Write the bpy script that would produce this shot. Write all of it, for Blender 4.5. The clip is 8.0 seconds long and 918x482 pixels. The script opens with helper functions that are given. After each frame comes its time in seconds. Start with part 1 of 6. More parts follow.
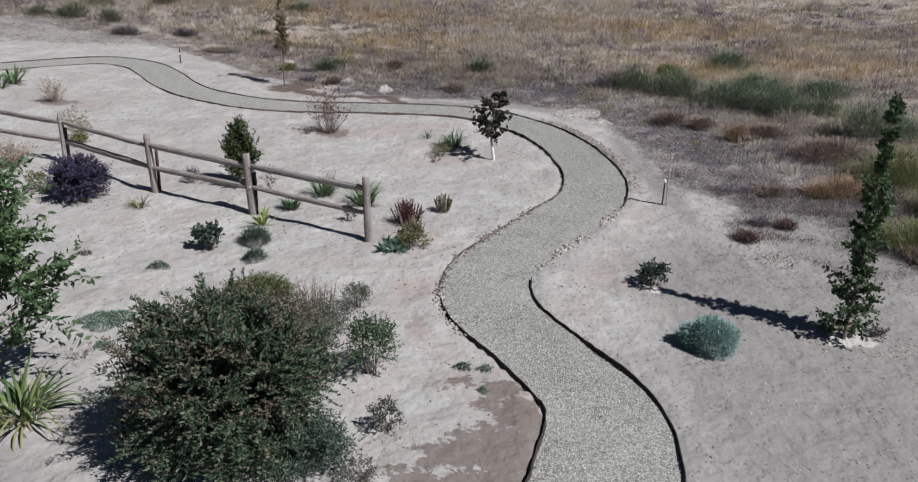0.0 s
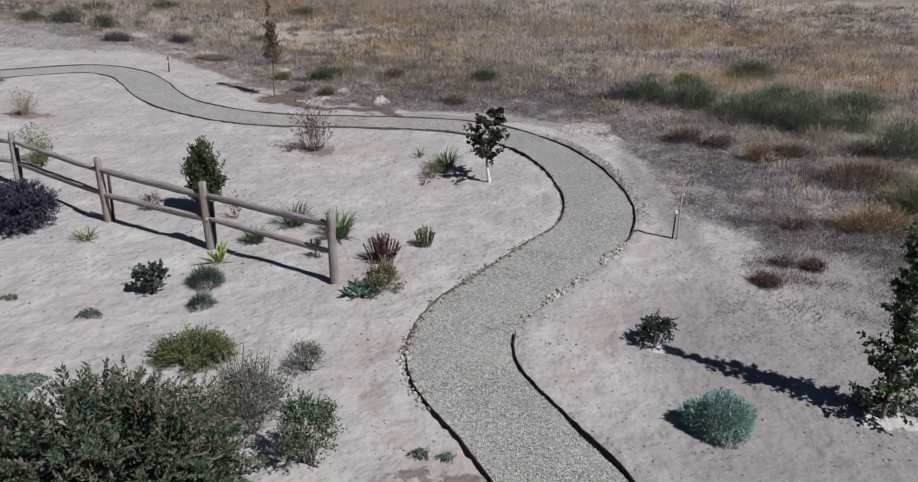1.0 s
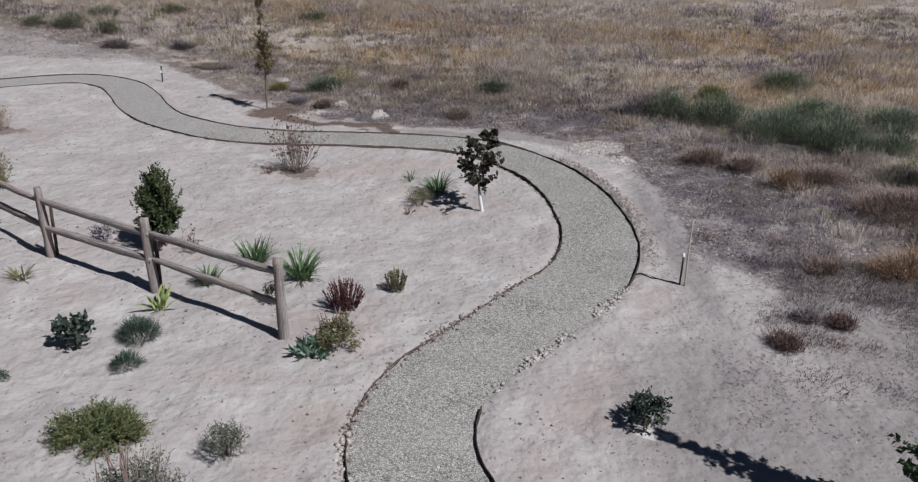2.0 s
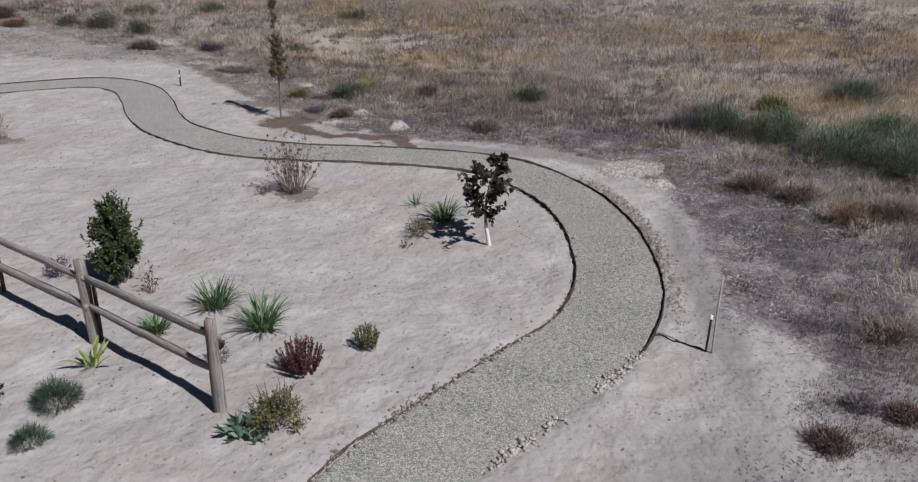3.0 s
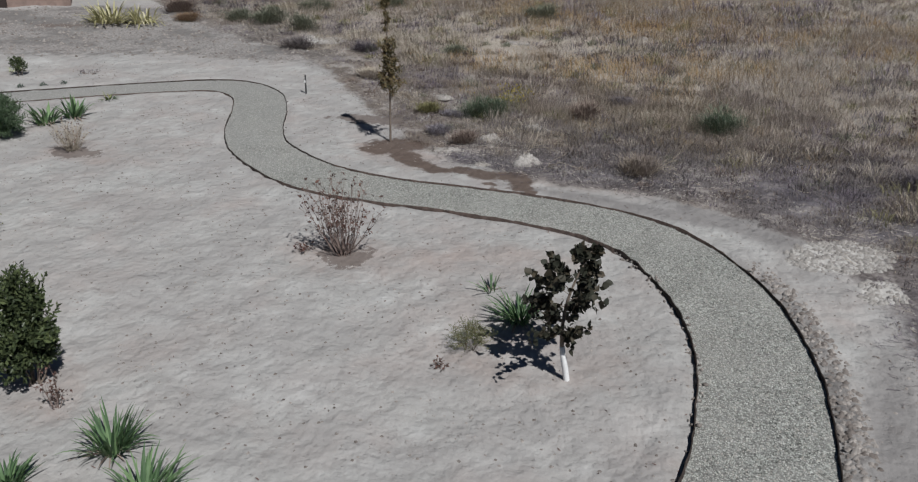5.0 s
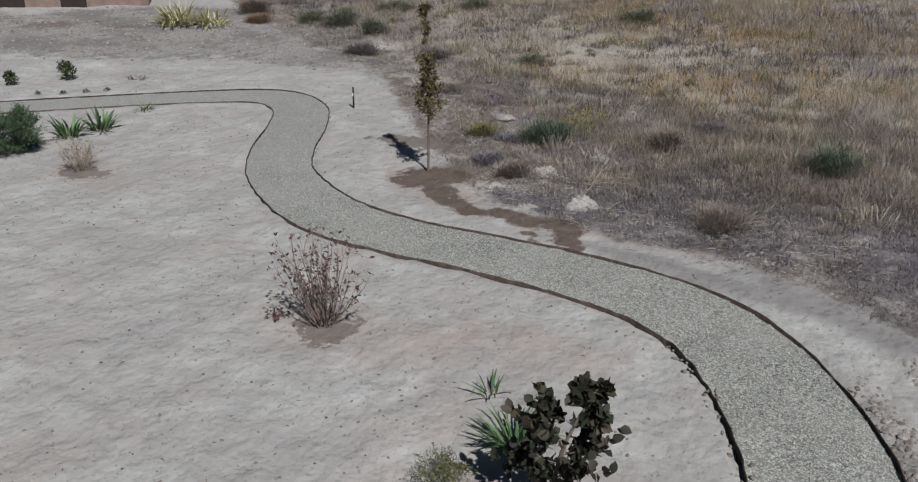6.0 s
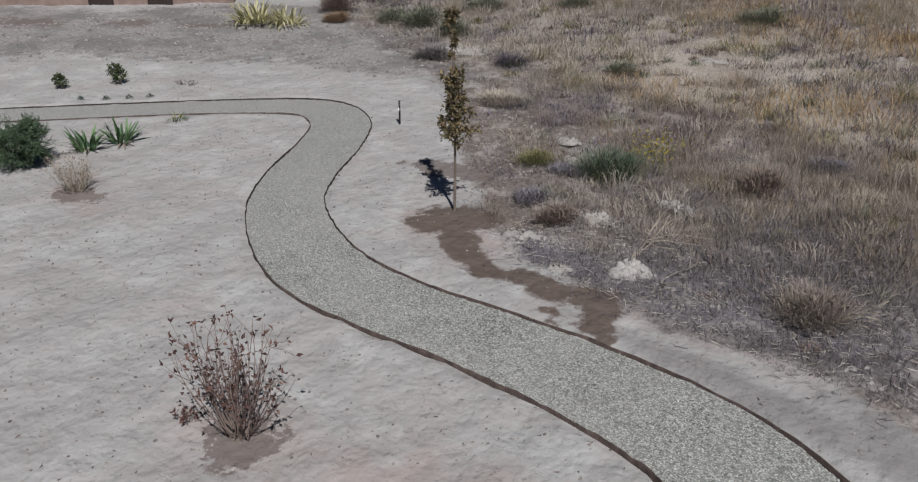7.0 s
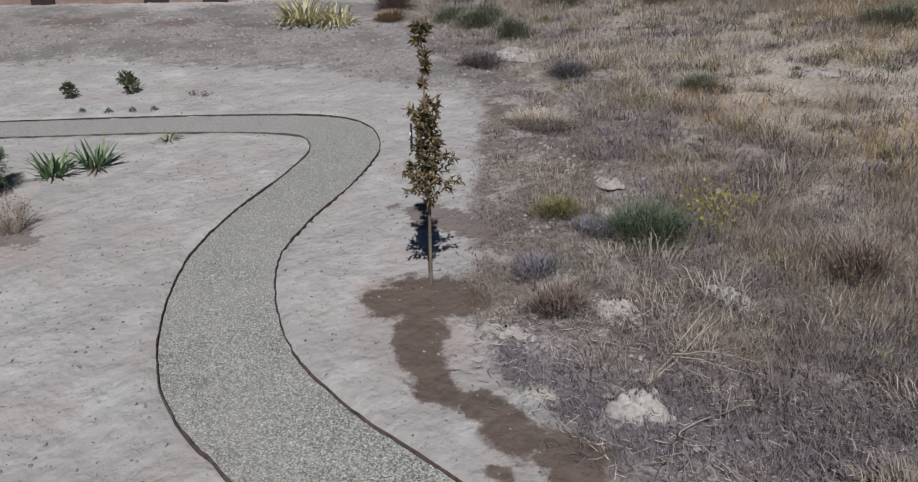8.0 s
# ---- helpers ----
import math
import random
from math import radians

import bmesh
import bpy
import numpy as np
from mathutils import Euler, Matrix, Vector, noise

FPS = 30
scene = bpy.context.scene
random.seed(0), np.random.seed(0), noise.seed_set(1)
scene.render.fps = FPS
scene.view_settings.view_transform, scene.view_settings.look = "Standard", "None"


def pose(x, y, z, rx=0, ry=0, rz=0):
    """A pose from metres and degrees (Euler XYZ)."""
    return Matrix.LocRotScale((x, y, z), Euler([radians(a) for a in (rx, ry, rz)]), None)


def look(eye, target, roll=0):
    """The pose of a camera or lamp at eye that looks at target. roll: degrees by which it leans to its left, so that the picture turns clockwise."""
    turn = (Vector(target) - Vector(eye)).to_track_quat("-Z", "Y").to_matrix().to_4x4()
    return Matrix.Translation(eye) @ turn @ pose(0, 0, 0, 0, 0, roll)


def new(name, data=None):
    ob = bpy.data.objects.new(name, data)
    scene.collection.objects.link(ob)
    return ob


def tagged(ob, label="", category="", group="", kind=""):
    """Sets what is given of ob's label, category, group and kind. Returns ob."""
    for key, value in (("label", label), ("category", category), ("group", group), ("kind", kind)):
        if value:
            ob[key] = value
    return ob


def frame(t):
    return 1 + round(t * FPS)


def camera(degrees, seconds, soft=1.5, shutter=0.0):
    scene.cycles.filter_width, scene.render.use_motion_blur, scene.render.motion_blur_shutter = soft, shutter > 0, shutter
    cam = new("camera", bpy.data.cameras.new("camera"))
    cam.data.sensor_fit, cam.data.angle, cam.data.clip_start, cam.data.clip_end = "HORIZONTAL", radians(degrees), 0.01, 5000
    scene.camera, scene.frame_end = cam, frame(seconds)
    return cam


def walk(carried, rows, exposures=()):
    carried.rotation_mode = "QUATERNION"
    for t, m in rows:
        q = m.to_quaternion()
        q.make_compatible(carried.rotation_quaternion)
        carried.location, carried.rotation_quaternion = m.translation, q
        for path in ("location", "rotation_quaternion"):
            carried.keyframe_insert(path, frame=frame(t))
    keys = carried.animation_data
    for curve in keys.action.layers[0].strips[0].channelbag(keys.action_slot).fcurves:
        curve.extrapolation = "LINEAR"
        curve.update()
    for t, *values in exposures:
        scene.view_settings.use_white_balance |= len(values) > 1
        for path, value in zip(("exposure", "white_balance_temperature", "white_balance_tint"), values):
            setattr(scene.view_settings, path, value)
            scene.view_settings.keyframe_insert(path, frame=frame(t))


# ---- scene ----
cam = camera(61.0, 8.0, soft=1.25)
# seconds, eye, then yaw, pitch and roll in degrees
PATH = [
    (0, (0.001, -0.000, 4.161), 4.07, -16.83, -0.06),
    (0.5, (0.257, 0.977, 4.216), 5.96, -16.82, -0.07),
    (1, (0.590, 1.915, 4.320), 5.82, -16.80, -0.12),
    (1.5, (0.939, 2.832, 4.450), 6.25, -16.85, -0.10),
    (1.7, (1.070, 3.214, 4.485), 7.00, -16.79, -0.07),
    (2.8, (2.049, 5.563, 4.725), 12.27, -17.14, -0.23),
    (3, (2.139, 6.048, 4.776), 13.32, -17.26, -0.15),
    (3.5, (2.292, 7.352, 4.822), 16.87, -17.43, -0.03),
    (4, (2.436, 8.716, 4.826), 21.63, -17.57, 0.03),
    (4.2, (2.540, 9.286, 4.837), 23.65, -17.65, -0.08),
    (5.3, (2.702, 12.639, 4.885), 33.11, -17.75, 0.25),
    (5.5, (2.609, 13.252, 4.928), 34.72, -17.80, 0.31),
    (6, (2.283, 14.852, 5.035), 39.10, -17.98, 0.32),
    (6.5, (2.012, 16.473, 5.101), 43.96, -18.17, 0.32),
    (7, (1.556, 18.206, 5.165), 48.91, -18.50, 0.16),
    (7.5, (0.948, 19.908, 5.252), 53.17, -18.81, 0.05),
    (8, (0.087, 21.680, 5.316), 57.59, -19.28, -0.57),
]
walk(cam, [(t, pose(*eye, 0, 0, yaw) @ pose(0, 0, 0, 90 + pitch) @ pose(0, 0, 0, 0, 0, roll)) for t, eye, yaw, pitch, roll in PATH],
     exposures=[(0, 0.04, 6500, 10), (0.5, -0.02, 6500, 11), (1.5, -0.08, 6500, 14), (3.5, -0.23, 6500, 13), (5.5, -0.34, 6500, 7), (8, -0.31, 6500, 11)])

# ---------------------------------------------------------------- world, sun, exposure
SUN_AZ, SUN_EL = -29.0, 48.0          # degrees: bearing of the sun from +x, and its height
world = bpy.data.worlds.new("world")
scene.world = world
world.use_nodes = True
wn = world.node_tree
sky = wn.nodes.new("ShaderNodeTexSky")
sky.sky_type, sky.sun_disc = "NISHITA", False
sky.sun_elevation, sky.sun_rotation = radians(SUN_EL), radians(90 - SUN_AZ)
sky.altitude, sky.air_density, sky.dust_density, sky.ozone_density = 2500, 0.5, 0.1, 1.0
wn.links.new(sky.outputs["Color"], wn.nodes["Background"].inputs["Color"])
wn.nodes["Background"].inputs["Strength"].default_value = 0.05
sun_data = bpy.data.lights.new("sun", "SUN")
sun_data.energy, sun_data.angle, sun_data.color = 5.0, radians(0.55), (1.0, 0.99, 0.998)
sun = new("sun", sun_data)
sd = Vector((math.cos(radians(SUN_AZ)) * math.cos(radians(SUN_EL)), math.sin(radians(SUN_AZ)) * math.cos(radians(SUN_EL)), math.sin(radians(SUN_EL))))
sun.matrix_world = look(sd * 60, (0, 0, 0))


# ---------------------------------------------------------------- material helpers
def node(nt, kind, **inputs):
    n = nt.nodes.new(kind)
    for key, value in inputs.items():
        slot = n.inputs[key.replace("_", " ")]
        if isinstance(value, bpy.types.NodeSocket):
            nt.links.new(value, slot)
        else:
            slot.default_value = value
    return n


def math_(nt, op, a, b=0.0, clamp=False):
    n = nt.nodes.new("ShaderNodeMath")
    n.operation, n.use_clamp = op, clamp
    for slot, value in zip(n.inputs, (a, b)):
        if isinstance(value, bpy.types.NodeSocket):
            nt.links.new(value, slot)
        else:
            slot.default_value = value
    return n.outputs[0]


def noise_(nt, scale, detail=4.0, rough=0.55, where=None, distort=0.0):
    n = node(nt, "ShaderNodeTexNoise", Scale=scale, Detail=detail, Roughness=rough, Distortion=distort)
    if where is not None:
        nt.links.new(where, n.inputs["Vector"])
    return n.outputs["Fac"]


def ramp(nt, fac, *stops):
    n = nt.nodes.new("ShaderNodeValToRGB")
    nt.links.new(fac, n.inputs["Fac"])
    els = n.color_ramp.elements
    while len(els) < len(stops):
        els.new(0.5)
    for e, (at, c) in zip(els, stops):
        e.position = at
        e.color = (c, c, c, 1) if isinstance(c, (int, float)) else (*c, 1)
    return n.outputs["Color"]


def mix(nt, fac, a, b, blend="MIX"):
    n = nt.nodes.new("ShaderNodeMix")
    n.data_type, n.blend_type = "RGBA", blend
    for slot, value in ((n.inputs[0], fac), (n.inputs[6], a), (n.inputs[7], b)):
        if isinstance(value, bpy.types.NodeSocket):
            nt.links.new(value, slot)
        elif isinstance(value, (int, float)):
            slot.default_value = value if slot.type == "VALUE" else (value, value, value, 1)
        else:
            slot.default_value = (*value, 1)
    return n.outputs[2]


def bump(nt, height, strength, distance=0.01, normal=None):
    n = node(nt, "ShaderNodeBump", Height=height, Strength=strength, Distance=distance)
    if normal is not None:
        nt.links.new(normal, n.inputs["Normal"])
    return n.outputs["Normal"]


def material(name, rough=0.9):
    m = bpy.data.materials.new(name)
    m.use_nodes = True
    nt = m.node_tree
    bsdf = nt.nodes["Principled BSDF"]
    bsdf.inputs["Roughness"].default_value = rough
    bsdf.inputs["Specular IOR Level"].default_value = 0.25
    place = nt.nodes.new("ShaderNodeNewGeometry").outputs["Position"]
    return m, nt, bsdf, place


def attr(nt, name):
    n = nt.nodes.new("ShaderNodeAttribute")
    n.attribute_name = name
    return n.outputs["Fac"]


def edge_mask(nt, value, wobble, low, high):
    """A soft-edged mask from a field of distances, its edge broken up by a noise."""
    v = math_(nt, "ADD", value, wobble)
    n = node(nt, "ShaderNodeMapRange", Value=v, From_Min=low, From_Max=high)
    n.interpolation_type = "SMOOTHSTEP"
    return n.outputs["Result"]


# ---------------------------------------------------------------- materials
def soil_material():
    m, nt, bsdf, p = material("sandy_soil", 0.95)
    big, mid, fine = noise_(nt, 0.35, 3, 0.6, p), noise_(nt, 2.6, 6, 0.68, p), noise_(nt, 14, 6, 0.7, p)
    grit = noise_(nt, 90, 3, 0.7, p)
    sand = mix(nt, ramp(nt, mid, (0.3, 0), (0.7, 1)), (0.333, 0.326, 0.312), (0.445, 0.440, 0.426))
    sand = mix(nt, ramp(nt, big, (0.42, 0), (0.68, 0.6)), sand, (0.375, 0.35, 0.336))
    tread_dark = ramp(nt, noise_(nt, 7.0, 5, 0.7, p), (0.28, 0.09), (0.40, 0))
    sand = mix(nt, math_(nt, "MULTIPLY", tread_dark, ramp(nt, noise_(nt, 0.8, 3, 0.5, p), (0.35, 0.15), (0.6, 1.0))), sand, (0.255, 0.238, 0.222))
    sand = mix(nt, ramp(nt, fine, (0.33, 0.26), (0.44, 0)), sand, (0.235, 0.213, 0.2))
    sand = mix(nt, ramp(nt, grit, (0.35, 0.24), (0.5, 0)), sand, (0.22, 0.195, 0.175))
    rosy = ramp(nt, noise_(nt, 0.9, 5, 0.62, p), (0.46, 0), (0.66, 0.75))
    sand = mix(nt, rosy, sand, (0.365, 0.325, 0.306))
    rosy_in = edge_mask(nt, attr(nt, "rosy"), math_(nt, "MULTIPLY", math_(nt, "SUBTRACT", noise_(nt, 2.4, 6, 0.7, p), 0.5), 1.4), 0.2, 0.9)
    sand = mix(nt, math_(nt, "MULTIPLY", rosy_in, 0.6), sand, (0.335, 0.27, 0.242))
    pale = ramp(nt, noise_(nt, 1.25, 5, 0.62, p), (0.5, 0), (0.72, 0.7))
    sand = mix(nt, pale, sand, (0.505, 0.50, 0.487))
    dim = ramp(nt, noise_(nt, 0.95, 4, 0.58, p, 0.4), (0.36, 0.75), (0.62, 0))
    sand = mix(nt, dim, sand, (0.315, 0.302, 0.292))
    smudge = ramp(nt, noise_(nt, 3.4, 7, 0.78, p), (0.32, 0.2), (0.40, 0))
    sand = mix(nt, smudge, sand, (0.285, 0.265, 0.25))
    # broken crust: small pits gathered in trodden places, their shade put into the colour
    pits = math_(nt, "MULTIPLY", ramp(nt, noise_(nt, 17, 3, 0.62, p), (0.30, 1.0), (0.385, 0)), ramp(nt, noise_(nt, 1.1, 4, 0.6, p), (0.42, 0.12), (0.60, 1.0)))
    sand = mix(nt, math_(nt, "MULTIPLY", pits, 0.36), sand, (0.21, 0.19, 0.176))
    # trodden ground lies in broad patches between smooth ones
    trod = ramp(nt, noise_(nt, 0.55, 4, 0.6, p, 0.3), (0.47, 0.05), (0.62, 0.55))
    chips = ramp(nt, noise_(nt, 9.5, 4, 0.68, p), (0.30, 0.22), (0.36, 0))
    sand = mix(nt, math_(nt, "MULTIPLY", chips, trod), sand, (0.245, 0.228, 0.213))
    # old field soil
    f1 = noise_(nt, 0.7, 5, 0.65, p)
    field = mix(nt, ramp(nt, f1, (0.35, 0), (0.65, 1)), mix(nt, attr(nt, "violet"), (0.125, 0.105, 0.092), (0.098, 0.090, 0.102)), mix(nt, attr(nt, "violet"), (0.26, 0.225, 0.195), (0.215, 0.20, 0.213)))
    field = mix(nt, ramp(nt, fine, (0.36, 0.7), (0.52, 0)), field, (0.06, 0.05, 0.047))
    bare = math_(nt, "MULTIPLY", ramp(nt, noise_(nt, 1.6, 5, 0.7, p), (0.51, 0), (0.61, 0.68)), math_(nt, "SUBTRACT", 1.0, math_(nt, "MULTIPLY", attr(nt, "violet"), 0.3)))
    field = mix(nt, bare, field, (0.39, 0.36, 0.335))
    thatch = ramp(nt, noise_(nt, 0.30, 5, 0.62, p), (0.34, (0.30, 0.268, 0.255)), (0.45, (0.40, 0.355, 0.302)), (0.56, (0.475, 0.424, 0.358)), (0.66, (0.35, 0.308, 0.277)))
    thatch = mix(nt, ramp(nt, fine, (0.38, 0.6), (0.52, 0)), thatch, (0.15, 0.13, 0.115))
    deep_in = edge_mask(nt, attr(nt, "field"), math_(nt, "MULTIPLY", math_(nt, "SUBTRACT", f1, 0.5), 3.5), 2.6, 6.2)
    field = mix(nt, math_(nt, "MULTIPLY", deep_in, 0.85), field, thatch)
    wob = math_(nt, "MULTIPLY", math_(nt, "SUBTRACT", noise_(nt, 1.3, 6, 0.72, p), 0.5), 1.35)
    fm = edge_mask(nt, attr(nt, "field"), wob, -0.12, 0.22)
    col = mix(nt, fm, sand, field)
    worn = edge_mask(nt, attr(nt, "worn"), math_(nt, "MULTIPLY", math_(nt, "SUBTRACT", big, 0.5), 1.2), 0.1, 0.9)
    dull = mix(nt, mid, (0.198, 0.188, 0.183), (0.295, 0.282, 0.273))
    col = mix(nt, math_(nt, "MULTIPLY", worn, math_(nt, "SUBTRACT", 1.0, fm)), col, dull)
    # turned, lumpy soil on the bank outside the path
    rough_m = edge_mask(nt, attr(nt, "turned"), math_(nt, "MULTIPLY", math_(nt, "SUBTRACT", mid, 0.5), 1.2), 0.40, 0.75)
    turned = mix(nt, ramp(nt, fine, (0.4, 0), (0.6, 1)), (0.13, 0.118, 0.112), (0.31, 0.29, 0.275))
    turned = mix(nt, ramp(nt, noise_(nt, 0.55, 4, 0.6, p), (0.47, 0), (0.58, 0.85)), turned, (0.10, 0.092, 0.088))
    col = mix(nt, math_(nt, "MULTIPLY", rough_m, 0.72), col, turned)
    # damp soil
    wet_w = math_(nt, "MULTIPLY", math_(nt, "SUBTRACT", noise_(nt, 3.2, 7, 0.74, p), 0.5), 1.7)
    wet = edge_mask(nt, attr(nt, "damp"), wet_w, 0.42, 0.72)
    damp = mix(nt, mid, (0.072, 0.050, 0.040), (0.142, 0.104, 0.084))
    col = mix(nt, math_(nt, "MULTIPLY", wet, 0.92), col, damp)
    half = edge_mask(nt, attr(nt, "stain"), math_(nt, "MULTIPLY", wet_w, 2.4), 0.30, 0.50)
    half = math_(nt, "MULTIPLY", half, ramp(nt, attr(nt, "stain"), (0.02, 0.2), (0.2, 1)))
    col = mix(nt, math_(nt, "MULTIPLY", half, 0.85), col, mix(nt, mid, (0.112, 0.089, 0.079), (0.195, 0.163, 0.146)))
    # pale mineral dust
    wh = edge_mask(nt, attr(nt, "pale"), wet_w, 0.40, 0.62)
    col = mix(nt, math_(nt, "MULTIPLY", wh, 0.85), col, mix(nt, fine, (0.44, 0.42, 0.40), (0.60, 0.58, 0.55)))
    nt.links.new(col, bsdf.inputs["Base Color"])
    rgh = math_(nt, "SUBTRACT", 0.95, math_(nt, "MULTIPLY", wet, 0.2))
    nt.links.new(rgh, bsdf.inputs["Roughness"])
    soft, tread = noise_(nt, 3.0, 2, 0.5, p), noise_(nt, 9.0, 3, 0.6, p)
    b = bump(nt, noise_(nt, 1.5, 3, 0.55, p), 0.3, 0.16)
    b = bump(nt, soft, 0.6, 0.10, b)
    b = bump(nt, noise_(nt, 6.5, 2, 0.5, p), 0.36, 0.055, b)
    b = bump(nt, ramp(nt, tread, (0.25, 0), (0.55, 1)), 0.3, 0.03, b)
    b = bump(nt, fine, 0.42, 0.020, b)
    b = bump(nt, math_(nt, "SUBTRACT", 1.0, pits), 0.5, 0.03, b)
    b = bump(nt, grit, 0.35, 0.006, b)
    nt.links.new(b, bsdf.inputs["Normal"])
    return m


def gravel_material(name, on_stones):
    m, nt, bsdf, p = material(name, 0.85)
    if on_stones:
        r = nt.nodes.new("ShaderNodeNewGeometry").outputs["Random Per Island"]
    else:
        cell = node(nt, "ShaderNodeTexVoronoi", Scale=46.0, Randomness=1.0)
        nt.links.new(p, cell.inputs["Vector"])
        sep = nt.nodes.new("ShaderNodeSeparateColor")
        nt.links.new(cell.outputs["Color"], sep.inputs["Color"])
        r = sep.outputs[0]
    c = ramp(nt, r, (0.0, (0.06, 0.061, 0.056)), (0.27, (0.185, 0.193, 0.174)), (0.5, (0.395, 0.412, 0.380)), (0.72, (0.472, 0.482, 0.446)), (0.88, (0.37, 0.344, 0.308)), (1.0, (0.57, 0.575, 0.55)))
    drift = noise_(nt, 0.8, 4, 0.6, p)
    c = mix(nt, ramp(nt, drift, (0.35, 0.0), (0.7, 0.4)), c, (0.43, 0.415, 0.385))
    if not on_stones:
        # sand at the far end, and the pale glare of a grazing view before it
        c = mix(nt, math_(nt, "MULTIPLY", attr(nt, "dusty"), 0.85), c, mix(nt, drift, (0.33, 0.32, 0.30), (0.45, 0.44, 0.42)))
        gap = ramp(nt, cell.outputs["Distance"], (0.25, 0.0), (0.62, 0.72))
        c = mix(nt, gap, c, (0.20, 0.198, 0.188))
        b = bump(nt, math_(nt, "SUBTRACT", 1.0, cell.outputs["Distance"]), 0.8, 0.012)
        nt.links.new(b, bsdf.inputs["Normal"])
    nt.links.new(c, bsdf.inputs["Base Color"])
    return m


def leaf_material(name, *colours, rough=0.55, lucid=0.22, dust=0.12, drift=None):
    """Leaves: each leaf takes its own mix of the given colours."""
    m, nt, bsdf, p = material(name, rough)
    r = nt.nodes.new("ShaderNodeNewGeometry").outputs["Random Per Island"]
    r = math_(nt, "FRACT", math_(nt, "ADD", r, nt.nodes.new("ShaderNodeObjectInfo").outputs["Random"]))
    step = 1.0 / max(1, len(colours) - 1)
    c = ramp(nt, r, *[(i * step, k) for i, k in enumerate(colours)])
    c = mix(nt, ramp(nt, noise_(nt, 4.0, 3, 0.6, p), (0.45, 0.0), (0.75, 0.5)), c, colours[0])
    if drift is not None:       # stands of plants differ from place to place
        c = mix(nt, ramp(nt, noise_(nt, 0.42, 4, 0.6, p), (0.44, 0.9), (0.56, 0.0)), c, drift)
    c = mix(nt, dust, c, (0.42, 0.40, 0.36))
    nt.links.new(c, bsdf.inputs["Base Color"])
    tr = node(nt, "ShaderNodeBsdfTranslucent", Color=c)
    mx = node(nt, "ShaderNodeMixShader", Fac=lucid)
    nt.links.new(bsdf.outputs[0], mx.inputs[1])
    nt.links.new(tr.outputs[0], mx.inputs[2])
    nt.links.new(mx.outputs[0], nt.nodes["Material Output"].inputs["Surface"])
    return m


def bark_material(name, a, b, scale=30):
    m, nt, bsdf, p = material(name, 0.9)
    n1, n2 = noise_(nt, scale, 5, 0.65, p), noise_(nt, 5, 3, 0.6, p)
    c = mix(nt, ramp(nt, n1, (0.3, 0), (0.7, 1)), a, b)
    c = mix(nt, ramp(nt, n2, (0.45, 0), (0.7, 0.5)), c, [v * 0.6 for v in a])
    nt.links.new(c, bsdf.inputs["Base Color"])
    nt.links.new(bump(nt, n1, 0.5, 0.008), bsdf.inputs["Normal"])
    return m


def timber_material():
    """Weathered split cedar, grey with brown heartwood; the grain runs along the object's own x."""
    m, nt, bsdf, _ = material("weathered_cedar", 0.85)
    co = nt.nodes.new("ShaderNodeTexCoord").outputs["Object"]
    info = nt.nodes.new("ShaderNodeObjectInfo").outputs["Random"]
    mp = node(nt, "ShaderNodeMapping", Vector=co)
    mp.inputs["Scale"].default_value = (1.0, 30, 30)
    off = nt.nodes.new("ShaderNodeCombineXYZ")
    nt.links.new(math_(nt, "MULTIPLY", info, 40.0), off.inputs[0])
    nt.links.new(off.outputs[0], mp.inputs["Location"])
    g1, g2 = noise_(nt, 1.6, 6, 0.7, mp.outputs[0], 0.6), noise_(nt, 0.35, 3, 0.6, mp.outputs[0])
    c = mix(nt, ramp(nt, g1, (0.32, 0), (0.66, 1)), (0.095, 0.086, 0.083), (0.41, 0.39, 0.375))
    c = mix(nt, ramp(nt, g2, (0.50, 0), (0.64, 0.5)), c, (0.33, 0.235, 0.195))
    c = mix(nt, ramp(nt, noise_(nt, 3.2, 4, 0.7, mp.outputs[0], 0.4), (0.34, 0.85), (0.42, 0)), c, (0.04, 0.03, 0.027))
    c = mix(nt, math_(nt, "MULTIPLY", info, 0.2), c, (0.36, 0.28, 0.245))
    nt.links.new(c, bsdf.inputs["Base Color"])
    nt.links.new(bump(nt, g1, 1.0, 0.02), bsdf.inputs["Normal"])
    return m


def plain_material(name, colour, rough=0.7, vary=0.25, scale=12):
    m, nt, bsdf, p = material(name, rough)
    n = noise_(nt, scale, 4, 0.6, p)
    c = mix(nt, ramp(nt, n, (0.35, 0), (0.7, 1)), [v * (1 - vary) for v in colour], [min(1, v * (1 + vary)) for v in colour])
    nt.links.new(c, bsdf.inputs["Base Color"])
    nt.links.new(bump(nt, n, 0.25, 0.004), bsdf.inputs["Normal"])
    return m


